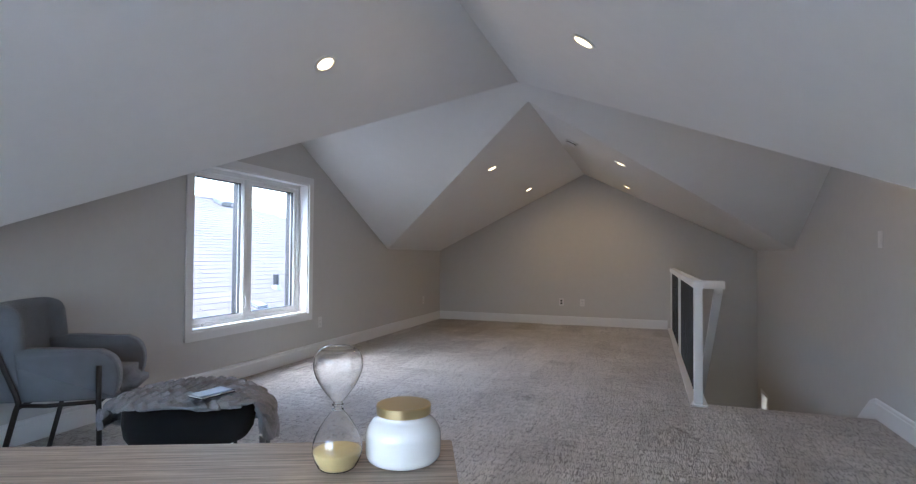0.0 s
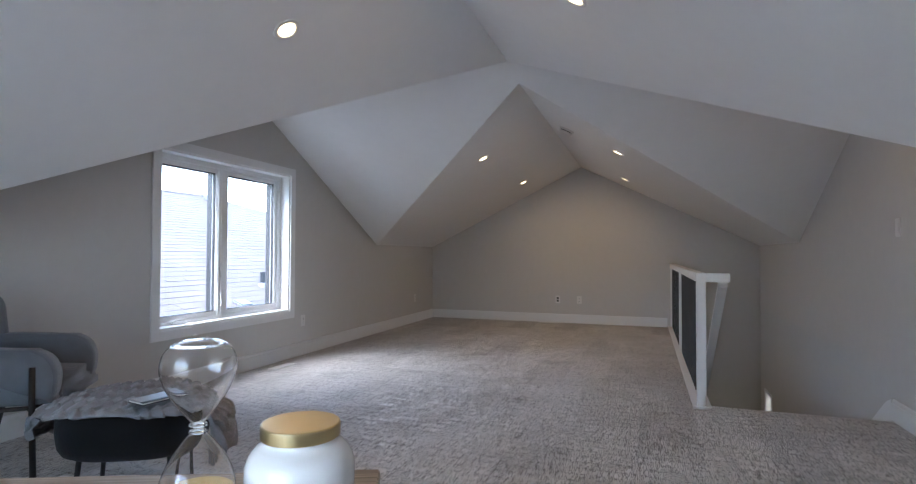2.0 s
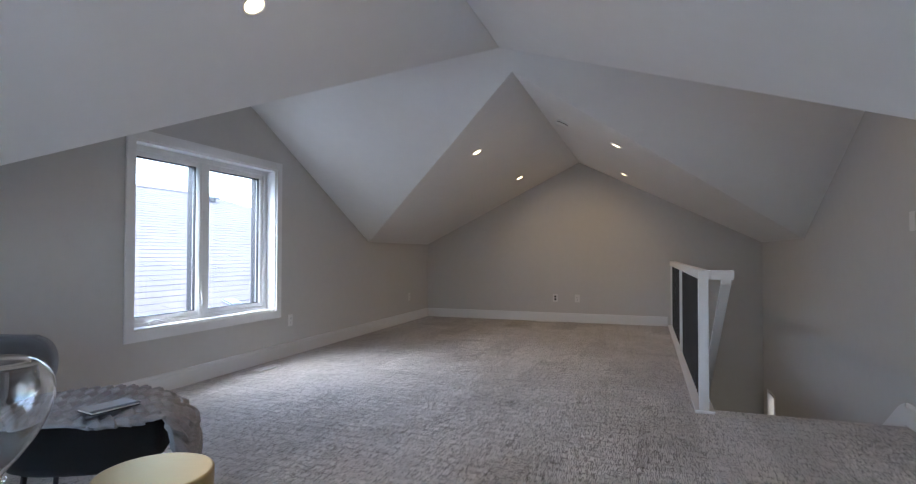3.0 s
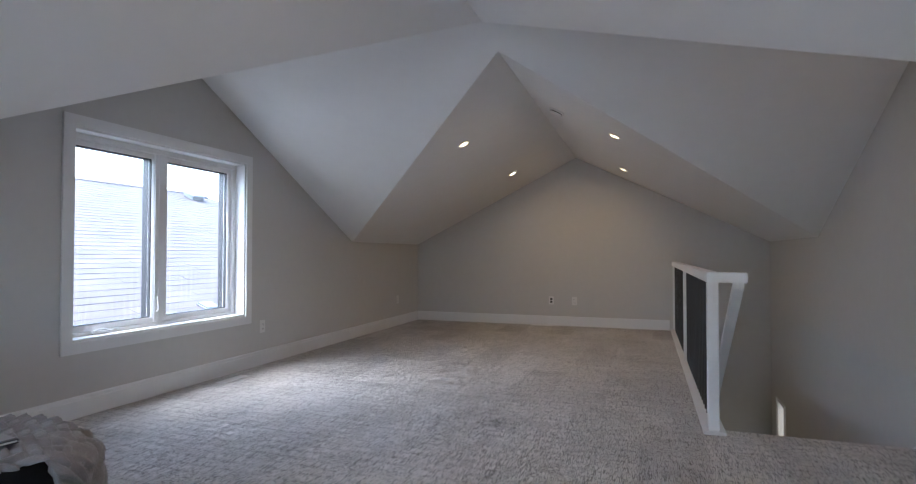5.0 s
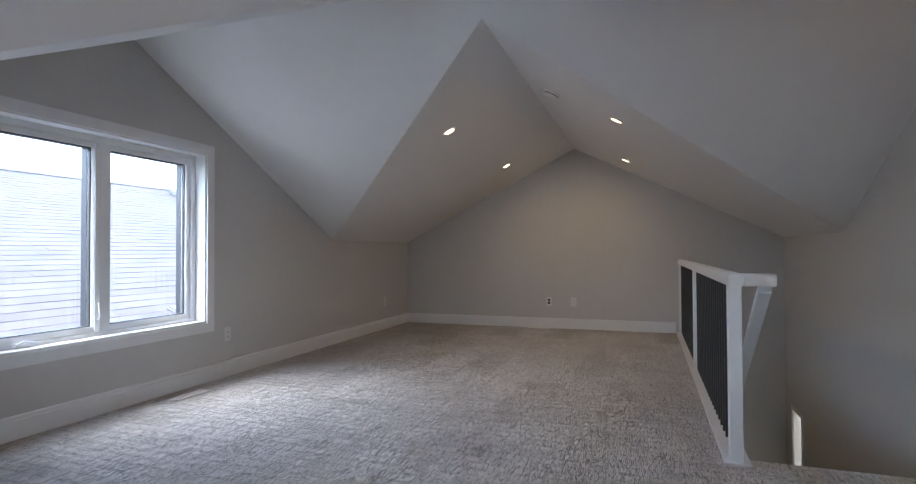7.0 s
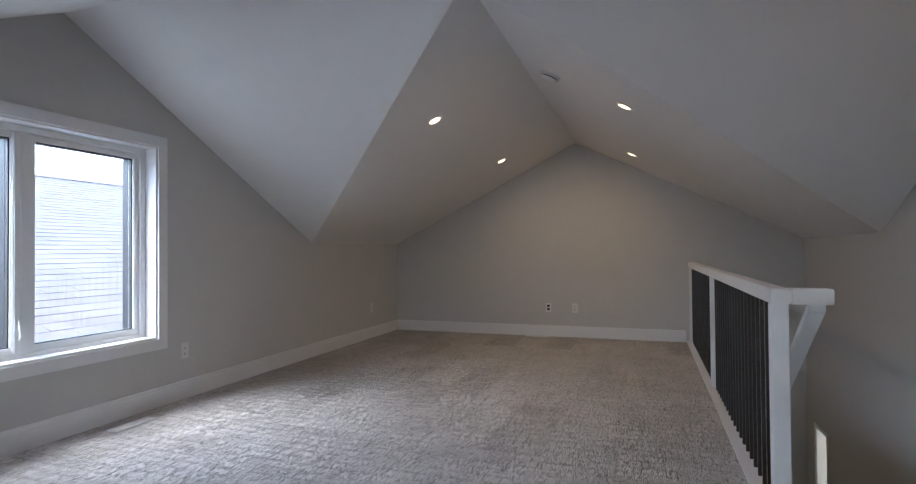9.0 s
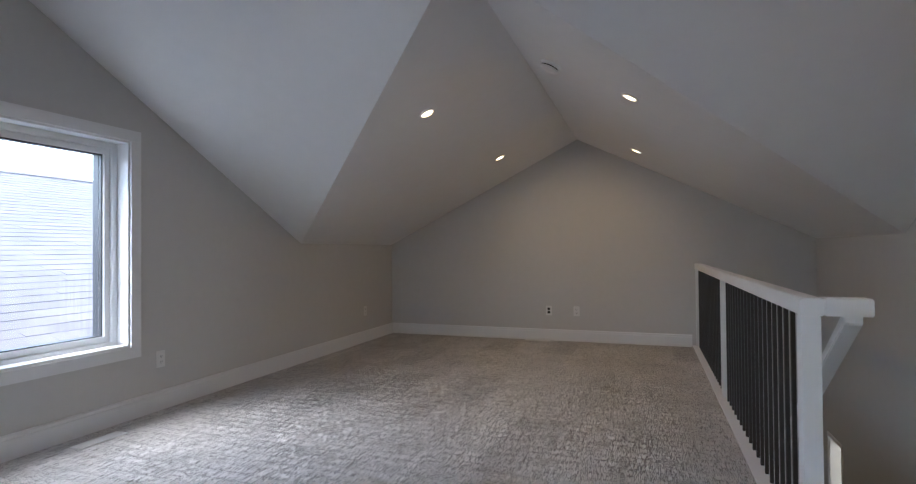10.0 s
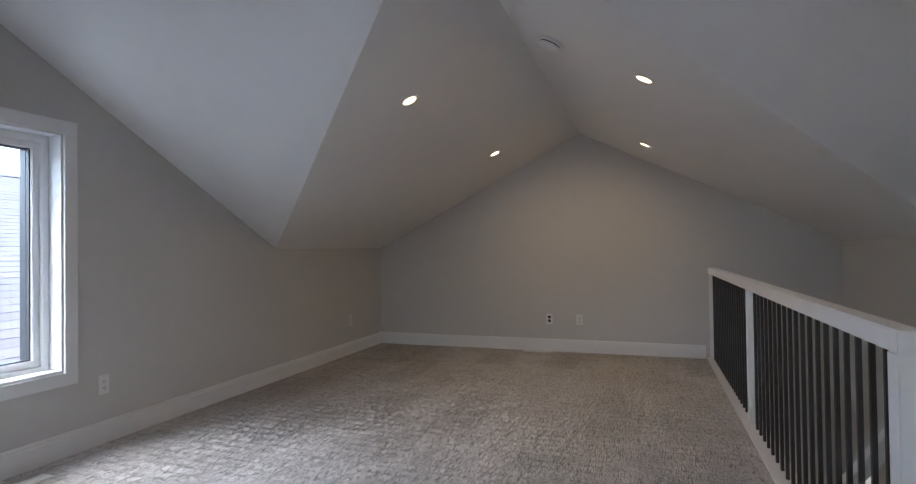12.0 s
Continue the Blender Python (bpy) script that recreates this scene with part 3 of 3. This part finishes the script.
def register(m, lx, ly):
    root = tagged(empty("floor_register", m), "white metal floor register set in the carpet", "floor vent", "floor registers")
    t = 0.006
    b = 0.014
    bm = blocks(((0, 0, 0), (lx, b, t)), ((0, ly - b, 0), (lx, ly, t)), ((0, b, 0), (b, ly - b, t)), ((lx - b, b, 0), (lx, ly - b, t)), bevel=0.0015)
    part("frame", bm, PLATE, root)
    part("backing", blocks(((b, b, 0.0), (lx - b, ly - b, 0.0015))), GALV, root, "grey shadowed duct")
    n = int((ly - 2 * b) / 0.0125)
    me = None
    for i in range(n):
        y = b + (i + 0.5) * (ly - 2 * b) / n
        if me is None:
            ob = part("slat", blocks(((b, -0.0042, 0.0016), (lx - b, 0.0042, t - 0.001))), PLATE, root)
            me = ob.data
        else:
            ob = new("slat", me)
            ob.parent = root
        ob.location = (0, y, 0)


register(pose(0.147, 4.225, 0.001), 0.095, 0.295)
register(pose(2.19, 8.615, 0.001, 0, 0, 90), 0.085, 0.31)


# ---- table with hourglass and candle ----
def table():
    u = math.degrees(math.atan2(0.394, 0.919))
    root = tagged(empty("console_table", pose(3.143, 0.726, 0.0, 0, 0, u)), "limed oak console table with square edges", "table")
    L, D, H = 1.35, 0.46, 0.773
    part("tabletop", blocks(((-L, -D, H - 0.04), (0, 0, H)), bevel=0.002), OAK, root)
    part("side_panel", blocks(((-0.04, -D + 0.01, 0), (-0.002, -0.01, H - 0.0402)), bevel=0.002), OAK, root)
    part("side_panel", blocks(((-L + 0.002, -D + 0.01, 0), (-L + 0.04, -0.01, H - 0.0402)), bevel=0.002), OAK, root)
    part("stretcher", blocks(((-L + 0.041, -D / 2 - 0.015, H - 0.16), (-0.041, -D / 2 + 0.015, H - 0.0402)), bevel=0.002), OAK, root)


table()


def hourglass(x, y, z):
    root = tagged(empty("hourglass", Matrix.Translation((x, y, z))), "clear blown glass hourglass with yellow sand below", "hourglass")
    out = [(0.0, 0.001), (0.030, 0.001), (0.041, 0.010), (0.0485, 0.028), (0.049, 0.038), (0.045, 0.055), (0.034, 0.075), (0.020, 0.093), (0.010, 0.103), (0.0075, 0.109),
           (0.0085, 0.113), (0.010, 0.117), (0.022, 0.130), (0.036, 0.148), (0.046, 0.168), (0.049, 0.182), (0.046, 0.198), (0.036, 0.209), (0.022, 0.2145), (0.0, 0.2155)]
    out = [(r * 0.865, h * 0.975) for r, h in out]
    pts = [Vector((r, 0, h)) for r, h in out]
    sm = spline(pts, 4)
    outer = [(max(p.x, 0.0), p.z) for p in sm]
    outer[0], outer[-1] = (0, outer[0][1]), (0, outer[-1][1])
    t = 0.0009
    inner = []
    for r, h in outer[1:-1]:
        inner.append((max(r - t, 0.002), h + (t if h < 0.015 else -t if h > 0.205 else 0)))
    prof = outer + [(0, outer[-1][1] - t)] + inner[::-1] + [(0, outer[0][1] + t)]
    bm = bmesh.new()
    lathe(bm, outer, 48)
    shell = bmesh.new()
    lathe(shell, [(0, outer[0][1] + t)] + inner + [(0, outer[-1][1] - t)], 48)
    me = bpy.data.meshes.new("inner")
    bmesh.ops.reverse_faces(shell, faces=shell.faces[:])
    shell.to_mesh(me)
    shell.free()
    bm.from_mesh(me)
    g = part("glass_body", bm, BLOWN, root, "", True)
    g.visible_shadow = False
    # glass rings at the waist
    bm = bmesh.new()
    for h, rr in ((0.1015, 0.0088), (0.1095, 0.0088)):
        ring = [Vector((rr * math.cos(2 * math.pi * k / 24), rr * math.sin(2 * math.pi * k / 24), h)) for k in range(25)]
        tube(bm, ring, 0.0017, 8)
    part("waist_ring", bm, BLOWN, root, "clear glass rings at the waist", True)
    # sand heap
    sand = [(0.0, 0.004)] + [(max(r - t - 0.0006, 0), h + 0.001) for r, h in outer if 0.003 < h < 0.031]
    sand += [(0.0405, 0.0325), (0.028, 0.036), (0.012, 0.0385), (0.0, 0.039)]
    part("sand", lathe(bmesh.new(), sand, 40), SAND, root, "pale yellow sand", True)


hourglass(3.008, 0.522, 0.7732)


def candle(x, y, z):
    root = tagged(empty("candle_jar", Matrix.Translation((x, y, z))), "white glass candle jar with a brushed brass lid", "candle jar")
    prof = [(0.0, 0.0), (0.058, 0.0), (0.066, 0.003), (0.0715, 0.010), (0.073, 0.020), (0.073, 0.046), (0.0715, 0.056), (0.067, 0.066), (0.060, 0.074), (0.053, 0.079), (0.050, 0.083), (0.050, 0.088), (0.0, 0.088)]
    prof = [(r * 0.92, h * 0.955) for r, h in prof]
    sm = spline([Vector((r, 0, h)) for r, h in prof[1:-1]], 4)
    part("jar", lathe(bmesh.new(), [prof[0]] + [(p.x, p.z) for p in sm] + [prof[-1]], 64), MILK, root, "glossy milk-white glass", True)
    bm = lathe(bmesh.new(), [(0.0, 0.083), (0.0482, 0.083), (0.0489, 0.0837), (0.0492, 0.0975), (0.0485, 0.099), (0.0468, 0.0997), (0.0, 0.0997)], 64)
    part("lid", bm, BRASS, root, "brushed brass lid")


candle(3.096, 0.600, 0.7732)


# ---- armchair ----
def sweep_shell(bm, line, half_t, z0, z1, rnd=0.04, seg=5):
    """A padded upright panel that follows a plan line, rounded at the top, the bottom and both ends."""
    sec = []
    for cx, cz, a0 in ((half_t - rnd, z1 - rnd, 0), (-half_t + rnd, z1 - rnd, 90), (-half_t + rnd, z0 + rnd, 180), (half_t - rnd, z0 + rnd, 270)):
        for k in range(seg + 1):
            a = radians(a0 + 90 * k / seg)
            sec.append((cx + rnd * math.cos(a), cz + rnd * math.sin(a)))
    mid = (z0 + z1) / 2
    rings = []
    n = len(line)
    total = sum((line[i + 1] - line[i]).length for i in range(n - 1))
    run = 0
    for i, p in enumerate(line):
        if i:
            run += (line[i] - line[i - 1]).length
        d = (line[min(i + 1, n - 1)] - line[max(i - 1, 0)]).normalized()
        s = Vector((d.y, -d.x, 0))
        e = min(run, total - run)
        k = 1.0 if e > rnd * 2 else math.sqrt(max(0.02, 1 - (1 - e / (rnd * 2)) ** 2))
        kz = 0.72 + 0.28 * k if e < rnd * 2 else 1.0
        rings.append([bm.verts.new(p + s * (o * (0.25 + 0.75 * k)) + Vector((0, 0, mid + (z - mid) * kz))) for o, z in sec])
    m = len(sec)
    for a, b in zip(rings, rings[1:]):
        for k in range(m):
            j = (k + 1) % m
            bm.faces.new((a[k], a[j], b[j], b[k]))
    bm.faces.new(rings[0][::-1])
    bm.faces.new(rings[-1])
    bmesh.ops.recalc_face_normals(bm, faces=bm.faces[:])
    return bm


def cushion(bm, a, b, bevel):
    """A padded block with full, softly bulging faces."""
    box(bm, a, b, bevel, seg=5)
    return bm


def armchair():
    root = tagged(empty("armchair", pose(0.560, 1.785, 0, 0, 0, 37)), "blue-grey upholstered armchair on a black tubular frame", "armchair")
    for s in (-1, 1):
        pr = [(-0.22, 0.415), (0.24, 0.405), (0.285, 0.43), (0.298, 0.50), (0.292, 0.555), (0.268, 0.605), (0.22, 0.637), (0.16, 0.646), (-0.22, 0.644)]
        sm = spline([(x, 0, z) for x, z in pr] + [(pr[0][0], 0, pr[0][1])], 7)[:-1]
        bm = prism(bmesh.new(), [(p.x, -0.054, p.z) for p in sm], (0, 0.108, 0))
        rim = [e for e in bm.edges if abs(e.verts[0].co.y - e.verts[1].co.y) < 1e-6]
        bmesh.ops.bevel(bm, geom=rim, offset=0.034, segments=6, affect="EDGES", clamp_overlap=True)
        ob = part("armrest", bm, FABRIC, root, "", True)
        ob.location = (0, s * 0.252, 0)
    line = spline([Vector(p) for p in ((-0.085, -0.268, 0), (-0.14, -0.264, 0), (-0.19, -0.225, 0), (-0.222, -0.12, 0), (-0.232, 0, 0), (-0.222, 0.12, 0), (-0.19, 0.225, 0), (-0.14, 0.264, 0), (-0.085, 0.268, 0))], 6)
    bm = sweep_shell(bmesh.new(), line, 0.048, 0.42, 0.882, 0.046)
    for v in bm.verts:                      # the back leans
        k = max(0.0, v.co.z - 0.45)
        v.co.x -= 0.12 * k
    part("backrest", bm, FABRIC, root, "", True)
    bm = cushion(bmesh.new(), (-0.20, -0.198, 0.395), (0.345, 0.198, 0.535), 0.055)
    for v in bm.verts:
        v.co.z -= 0.05 * max(0.0, v.co.x - 0.1) / 0.3
    part("seat", bm, FABRIC, root, "", True)
    r = 0.0125
    for s in (-1, 1):
        y = s * 0.318
        bm = tube(bmesh.new(), [(0.221, y, 0.575), (0.222, y, 0.40), (0.235, y, 0.0)], r, 14)
        part("front_leg", bm, IRON, root, "black metal tube", True)
        bm = tube(bmesh.new(), spline([(-0.245, s * 0.318, 0.79), (-0.18, s * 0.320, 0.60), (-0.115, y, 0.425), (-0.125, y, 0.36), (-0.205, y, 0.0)], 6), r, 14)
        part("rear_leg", bm, IRON, root, "black metal tube", True)
        bm = tube(bmesh.new(), [(-0.115, y, 0.402), (0.0, y, 0.392), (0.222, y, 0.397)], 0.010, 12)
        part("side_rail", bm, IRON, root, "black metal tube", True)
    for x in (0.215, -0.115):
        bm = tube(bmesh.new(), [(x, -0.318, 0.388), (x, 0.318, 0.388)], 0.010, 12)
        part("cross_rail", bm, IRON, root, "black metal tube", True)


armchair()


# ---- ottoman, blanket, notebook ----
OTT = pose(1.340, 1.845, 0, 0, 0, 27.5)


def oval(t, a, b, e=0.7):
    c, s = math.cos(t), math.sin(t)
    return math.copysign(abs(c) ** e, c) * a, math.copysign(abs(s) ** e, s) * b


def ottoman():
    root = tagged(empty("ottoman", OTT), "black cloth ottoman with rounded sides on metal legs", "ottoman")
    bm = bmesh.new()
    prof = [(0.62, 0.203), (0.80, 0.207), (0.91, 0.222), (0.972, 0.252), (1.0, 0.31), (1.0, 0.36), (0.98, 0.405), (0.93, 0.423), (0.70, 0.430)]
    rings = [[bm.verts.new((*(k * c for c in oval(2 * math.pi * i / 56, 0.302, 0.195)), z)) for i in range(56)] for k, z in prof]
    for a, b in zip(rings, rings[1:]):
        for i in range(56):
            j = (i + 1) % 56
            bm.faces.new((a[i], a[j], b[j], b[i]))
    bm.faces.new(rings[0][::-1])
    bm.faces.new(rings[-1])
    part("seat", bm, BLACKCLOTH, root, "", True)
    for x, y in ((0.18, 0.11), (-0.18, 0.11), (0.18, -0.11), (-0.18, -0.11)):
        bm = tube(bmesh.new(), [(x, y, 0.206), (x * 1.1, y * 1.1, 0.0)], [0.011, 0.009], 12)
        part("leg", bm, IRON, root, "black metal leg", True)


ottoman()


def edge_drop(t):
    """How far the blanket hangs over the edge at this bearing: long at the ends and behind, short in front."""
    x, y = oval(t, 1, 1)

    def ease(v, a, b):
        k = min(1.0, max(0.0, (v - a) / (b - a)))
        return k * k * (3 - 2 * k)
    front = 0.010 + 0.21 * ease(x, 0.90, 1.0) + 0.13 * ease(-x, 0.86, 1.0)
    return max(front, 0.19 * ease(y, -0.3, 0.6)) + 0.006 * math.sin(5 * t + 1) + 0.004 * math.sin(13 * t)


def blanket():
    root = tagged(empty("knit_blanket", OTT), "grey chunky knit throw blanket draped over the ottoman", "blanket")
    bm = bmesh.new()
    NU, NV = 300, 110
    grid = []
    for i in range(NU):
        t = 2 * math.pi * i / NU
        c, s = math.cos(t), math.sin(t)
        # how far the edge hangs: long at both ends and behind, short in front
        hang = edge_drop(t)
        col = []
        for k in range(NV):
            w = k / (NV - 1)
            a, b = 0.308, 0.203
            flat = 0.66
            if w < flat:
                q = w / flat
                x, y = oval(t, a * q, b * q, 0.7 + 0.3 * (1 - q))
                z = 0.436 + 0.016 * (1 - q ** 4) + 0.014 * math.sin(7 * x + 1.2) * math.sin(9 * y + 0.4)
                if q > 0.86:
                    z -= 0.014 * ((q - 0.86) / 0.14) ** 2
                nx, ny, nz = 0, 0, 1
                arc = q * 0.27
            else:
                q = (w - flat) / (1 - flat)
                x, y = oval(t, a, b)
                L = math.hypot(x, y)
                bend = min(1.0, q * 3.0)
                out = (0.024 + 0.05 * abs(c) ** 3) * math.sin(bend * math.pi / 2) + 0.02 * q * (0.5 + 0.5 * math.sin(11 * t)) * (hang / 0.2)
                z = 0.424 - 0.006 * bend - hang * q + 0.0
                nx, ny, nz = x / L * bend, y / L * bend, 1 - bend
                x, y = x * (1 + out / L), y * (1 + out / L)
                arc = 0.27 + hang * q
            col.append((Vector((x, y, z)), Vector((nx, ny, nz)).normalized(), arc, t))
        grid.append(col)

    def relief(p, arc, t):
        """Rows of overlapping wedges that lean left and right by turns, with fine ribs, as in a braided knit."""
        v = (p.y if arc < 0.27 else p.y - math.copysign(arc - 0.27, -p.y) * 0.8) / 0.046
        row, fv = math.floor(v), v % 1.0
        lean = 1 if row % 2 else -1
        fu = (p.x / 0.052 + lean * 0.62 * (fv - 0.5) + 0.31 * row) % 1.0
        rise = fu / 0.86 if fu < 0.86 else (1 - fu) / 0.14
        lip = min(1.0, min(fv, 1 - fv) / 0.13)
        rib = 0.5 + 0.5 * math.cos(2 * math.pi * fv * 5)
        return (0.024 * rise ** 0.8 + 0.0022 * rib) * lip * lip * (3 - 2 * lip)
    rows = []
    for col in grid:
        rows.append([bm.verts.new(p + n * relief(p, arc, t)) for p, n, arc, t in col[1:]])
    centre = bm.verts.new((0, 0, 0.457))
    for i in range(NU):
        a, b = rows[i], rows[(i + 1) % NU]
        bm.faces.new((centre, a[0], b[0]))
        for k in range(NV - 2):
            bm.faces.new((a[k], a[k + 1], b[k + 1], b[k]))
    # a folded-under hem gives the edge its thickness
    hem = [bm.verts.new(r[-1].co + Vector((-r[-1].co.x * 0.06, -r[-1].co.y * 0.06, 0.012))) for r in rows]
    for i in range(NU):
        j = (i + 1) % NU
        bm.faces.new((rows[i][-1], hem[i], hem[j], rows[j][-1]))
    bmesh.ops.recalc_face_normals(bm, faces=bm.faces[:])
    part("knit_cloth", bm, KNIT, root, "", True)
    rng = random.Random(3)
    bm = bmesh.new()
    for k in range(26):
        t = radians(-14 + 52 * k / 25)
        x, y = oval(t, 0.304 + 0.055, 0.193 + 0.04)
        hang = edge_drop(t)
        z = 0.416 - hang
        j = rng.uniform(-0.006, 0.006)
        tube(bm, [(x, y, z + 0.012), (x + 0.006 + j, y + j, z - 0.02), (x + 0.004 + j, y + 2 * j, z - 0.055 + j)], [0.005, 0.0045, 0.0065], 6)
    part("fringe", bm, KNIT, root, "short wool tassels")


blanket()


def notebook():
    root = tagged(empty("notebook", pose(1.535, 1.775, 0.462, 0, 0, 80) @ Matrix.Scale(0.82, 4)), "thin notebook with a pale cover on the blanket", "notebook")
    part("pages", blocks(((-0.106, -0.058, 0.0035), (0.106, 0.062, 0.0125)), bevel=0.0006), PAPER, root, "cream page edges")
    part("back_cover", blocks(((-0.11, -0.065, 0.0), (0.11, 0.065, 0.0033)), bevel=0.0012), COVER, root, "dark back cover")
    part("front_cover", blocks(((-0.11, -0.04, 0.0127), (0.11, 0.065, 0.0157)), bevel=0.0012), SILVER, root, "pale grey front cover")
    part("cover_band", blocks(((-0.11, -0.065, 0.0127), (0.11, -0.0402, 0.0158)), bevel=0.0012), COVER, root, "dark strip along the spine")


notebook()



# ---- outside: the neighbouring house ----
def neighbour():
    """A house across the side yard: a low slope of shingles that rises from its eave to a ridge, hipped at one end."""
    EX, EZ, SL = -1.75, 0.245, 0.37        # eave, its height, slope
    RX2, YH0, YH1 = -8.52, -9.0, 12.5     # ridge, its ends
    RZ = EZ + SL * (EX - RX2)
    YE0, YE1 = -13.0, YH1 + (EX - RX2) * 0.95
    GZ = -5.7
    root = tagged(empty("neighbour_house", Matrix.Translation((0, 0, 0))), "neighbouring house with a pale grey shingled hip roof", "house")
    bm = blocks(((2 * RX2 - EX + 0.5, YE0 + 0.5, GZ), (EX - 0.5, YE1 - 0.5, EZ - 0.25)))
    part("wall", bm, SIDING, root)
    bm = bmesh.new()
    far = 2 * RX2 - EX
    prism(bm, [(EX, YE0, EZ), (EX, YE1, EZ), (RX2, YH1, RZ), (RX2, YH0, RZ)], (0, 0, -0.06))
    prism(bm, [(far, YE0, EZ), (far, YE1, EZ), (RX2, YH1, RZ), (RX2, YH0, RZ)], (0, 0, -0.06))
    prism(bm, [(EX, YE1, EZ), (far, YE1, EZ), (RX2, YH1, RZ)], (0, 0, -0.06))
    prism(bm, [(EX, YE0, EZ), (far, YE0, EZ), (RX2, YH0, RZ)], (0, 0, -0.06))
    roof = part("roof", bm, SHINGLE, root)
    bm = blocks(((EX - 0.02, YE0, EZ - 0.25), (EX + 0.02, YE1, EZ - 0.01)))
    part("fascia", bm, TRIM, root)
    bm = blocks(((EX + 0.02, YE0, EZ - 0.13), (EX + 0.13, YE1, EZ - 0.02)), bevel=0.01)
    part("gutter", bm, TRIM, root)
    # ridge and hip caps
    bm = bmesh.new()
    y = 0.0
    while y < YH1:
        prism(bm, [(RX2 - 0.13, y, RZ - 0.035), (RX2, y, RZ + 0.02), (RX2 + 0.13, y, RZ - 0.035)], (0, 0.27, 0.012))
        y += 0.2
    part("ridge_cap", bm, SHINGLE, roof, "overlapping ridge shingles")
    # courses
    rng = random.Random(7)
    expo = 0.18
    ang = math.atan(SL)
    length = (EX - RX2) / math.cos(ang)
    rows = int(length / expo)
    down = Vector((math.cos(ang), 0, -math.sin(ang)))
    nrm = Vector((math.sin(ang), 0, math.cos(ang)))
    widths = (0.18, 0.24, 0.30, 0.36)
    shared = {}
    rest = bmesh.new()

    def tab(bm, o, w, lift, vert_only=False):
        a = o
        th = 0.004
        b = o + down * (expo + 0.03)
        pts = [a + nrm * 0.001, b + nrm * (0.004 + lift * 0.6)]
        low = [a - nrm * 0.003, b + nrm * (0.001)]
        yv = Vector((0, w, 0))
        v = [bm.verts.new(p) for p in (pts[0], pts[1], pts[1] + yv, pts[0] + yv, low[0], low[1], low[1] + yv, low[0] + yv)]
        for f in ((0, 1, 2, 3), (1, 5, 6, 2), (0, 4, 5, 1), (3, 2, 6, 7)):
            bm.faces.new([v[i] for i in f])
    count = 0
    for r in range(rows + 1):
        s = r * expo
        x = RX2 + s * math.cos(ang)
        z = RZ - s * math.sin(ang)
        hip = YH1 + (x - RX2) * 0.95
        y = 1.0 + rng.uniform(-0.3, 0)
        while y < hip - 0.1:
            w = rng.choice(widths)
            lift = rng.choice((0.0, 0.002, 0.005))
            o = Vector((x, y, z)) + nrm * 0.002
            near = x > -3.1 and 4.2 < y < 10.2
            if near and count < 300:
                key = (w, lift)
                if key not in shared:
                    bm = bmesh.new()
                    tab(bm, Vector((0, 0, 0)), w, lift)
                    ob = part("shingle", bm, SHINGLE, roof)
                    shared[key] = ob.data
                else:
                    ob = new("shingle", shared[key])
                    ob.parent = roof
                ob.location = o
                count += 1
            else:
                tab(rest, o, w, lift)
            y += w
    ob = part("shingle_courses", rest, SHINGLE, roof)
    ob["kind"] = "stuff"

    def on_roof(x, y):
        return Vector((x, y, RZ - (x - RX2) * SL))
    # box vent near the ridge
    p = on_roof(-7.95, 11.93)
    m = Matrix.Translation(p) @ Matrix.Rotation(ang, 4, "Y")
    v = part("roof_vent", blocks(((-0.18, -0.18, 0.0), (0.18, 0.18, 0.10)), bevel=0.02), GALV, root, "grey metal roof vent")
    v.matrix_local = m
    bm = blocks(((-0.25, -0.25, 0.10), (0.27, 0.25, 0.15)), bevel=0.02)
    part("vent_hood", bm, GALV, v)
    # plumbing stack with its flashing
    p = on_roof(-2.55, 7.46)
    v = part("vent_pipe", lathe(bmesh.new(), [(0.0, -0.1), (0.05, -0.1), (0.05, 0.24), (0.042, 0.24), (0.042, 0.1), (0.0, 0.1)], 20), GASKET, root, "dark plumbing vent pipe")
    v.location = p
    part("flashing", lathe(bmesh.new(), [(0.11, -0.05), (0.075, 0.03), (0.055, 0.06), (0.051, 0.06)], 20), GALV, v)
    # low square vent near the eave
    p = on_roof(-2.02, 6.37)
    v = part("roof_vent", blocks(((-0.11, -0.12, 0.0), (0.11, 0.12, 0.05)), bevel=0.02), GALV, root, "pale metal roof vent")
    v.matrix_local = Matrix.Translation(p) @ Matrix.Rotation(ang, 4, "Y")


neighbour()

# ground out of view, made pale to bounce daylight onto the ceilings
bm = bmesh.new()
vs = [bm.verts.new((x, y, -5.7)) for x, y in ((-1500, -1500), (1500, -1500), (1500, 1500), (-1500, 1500))]
bm.faces.new(vs)
structure("ground", bm, SOIL, "unseen pale ground that bounces daylight up into the windows", "ground")
bm = blocks(((-0.24, Y0 - 0.2, -5.7), (W + 0.2, Y1 + 0.2, -3.0)))
structure("house_base", bm, SIDING, "grey siding of the lower storeys", "wall")
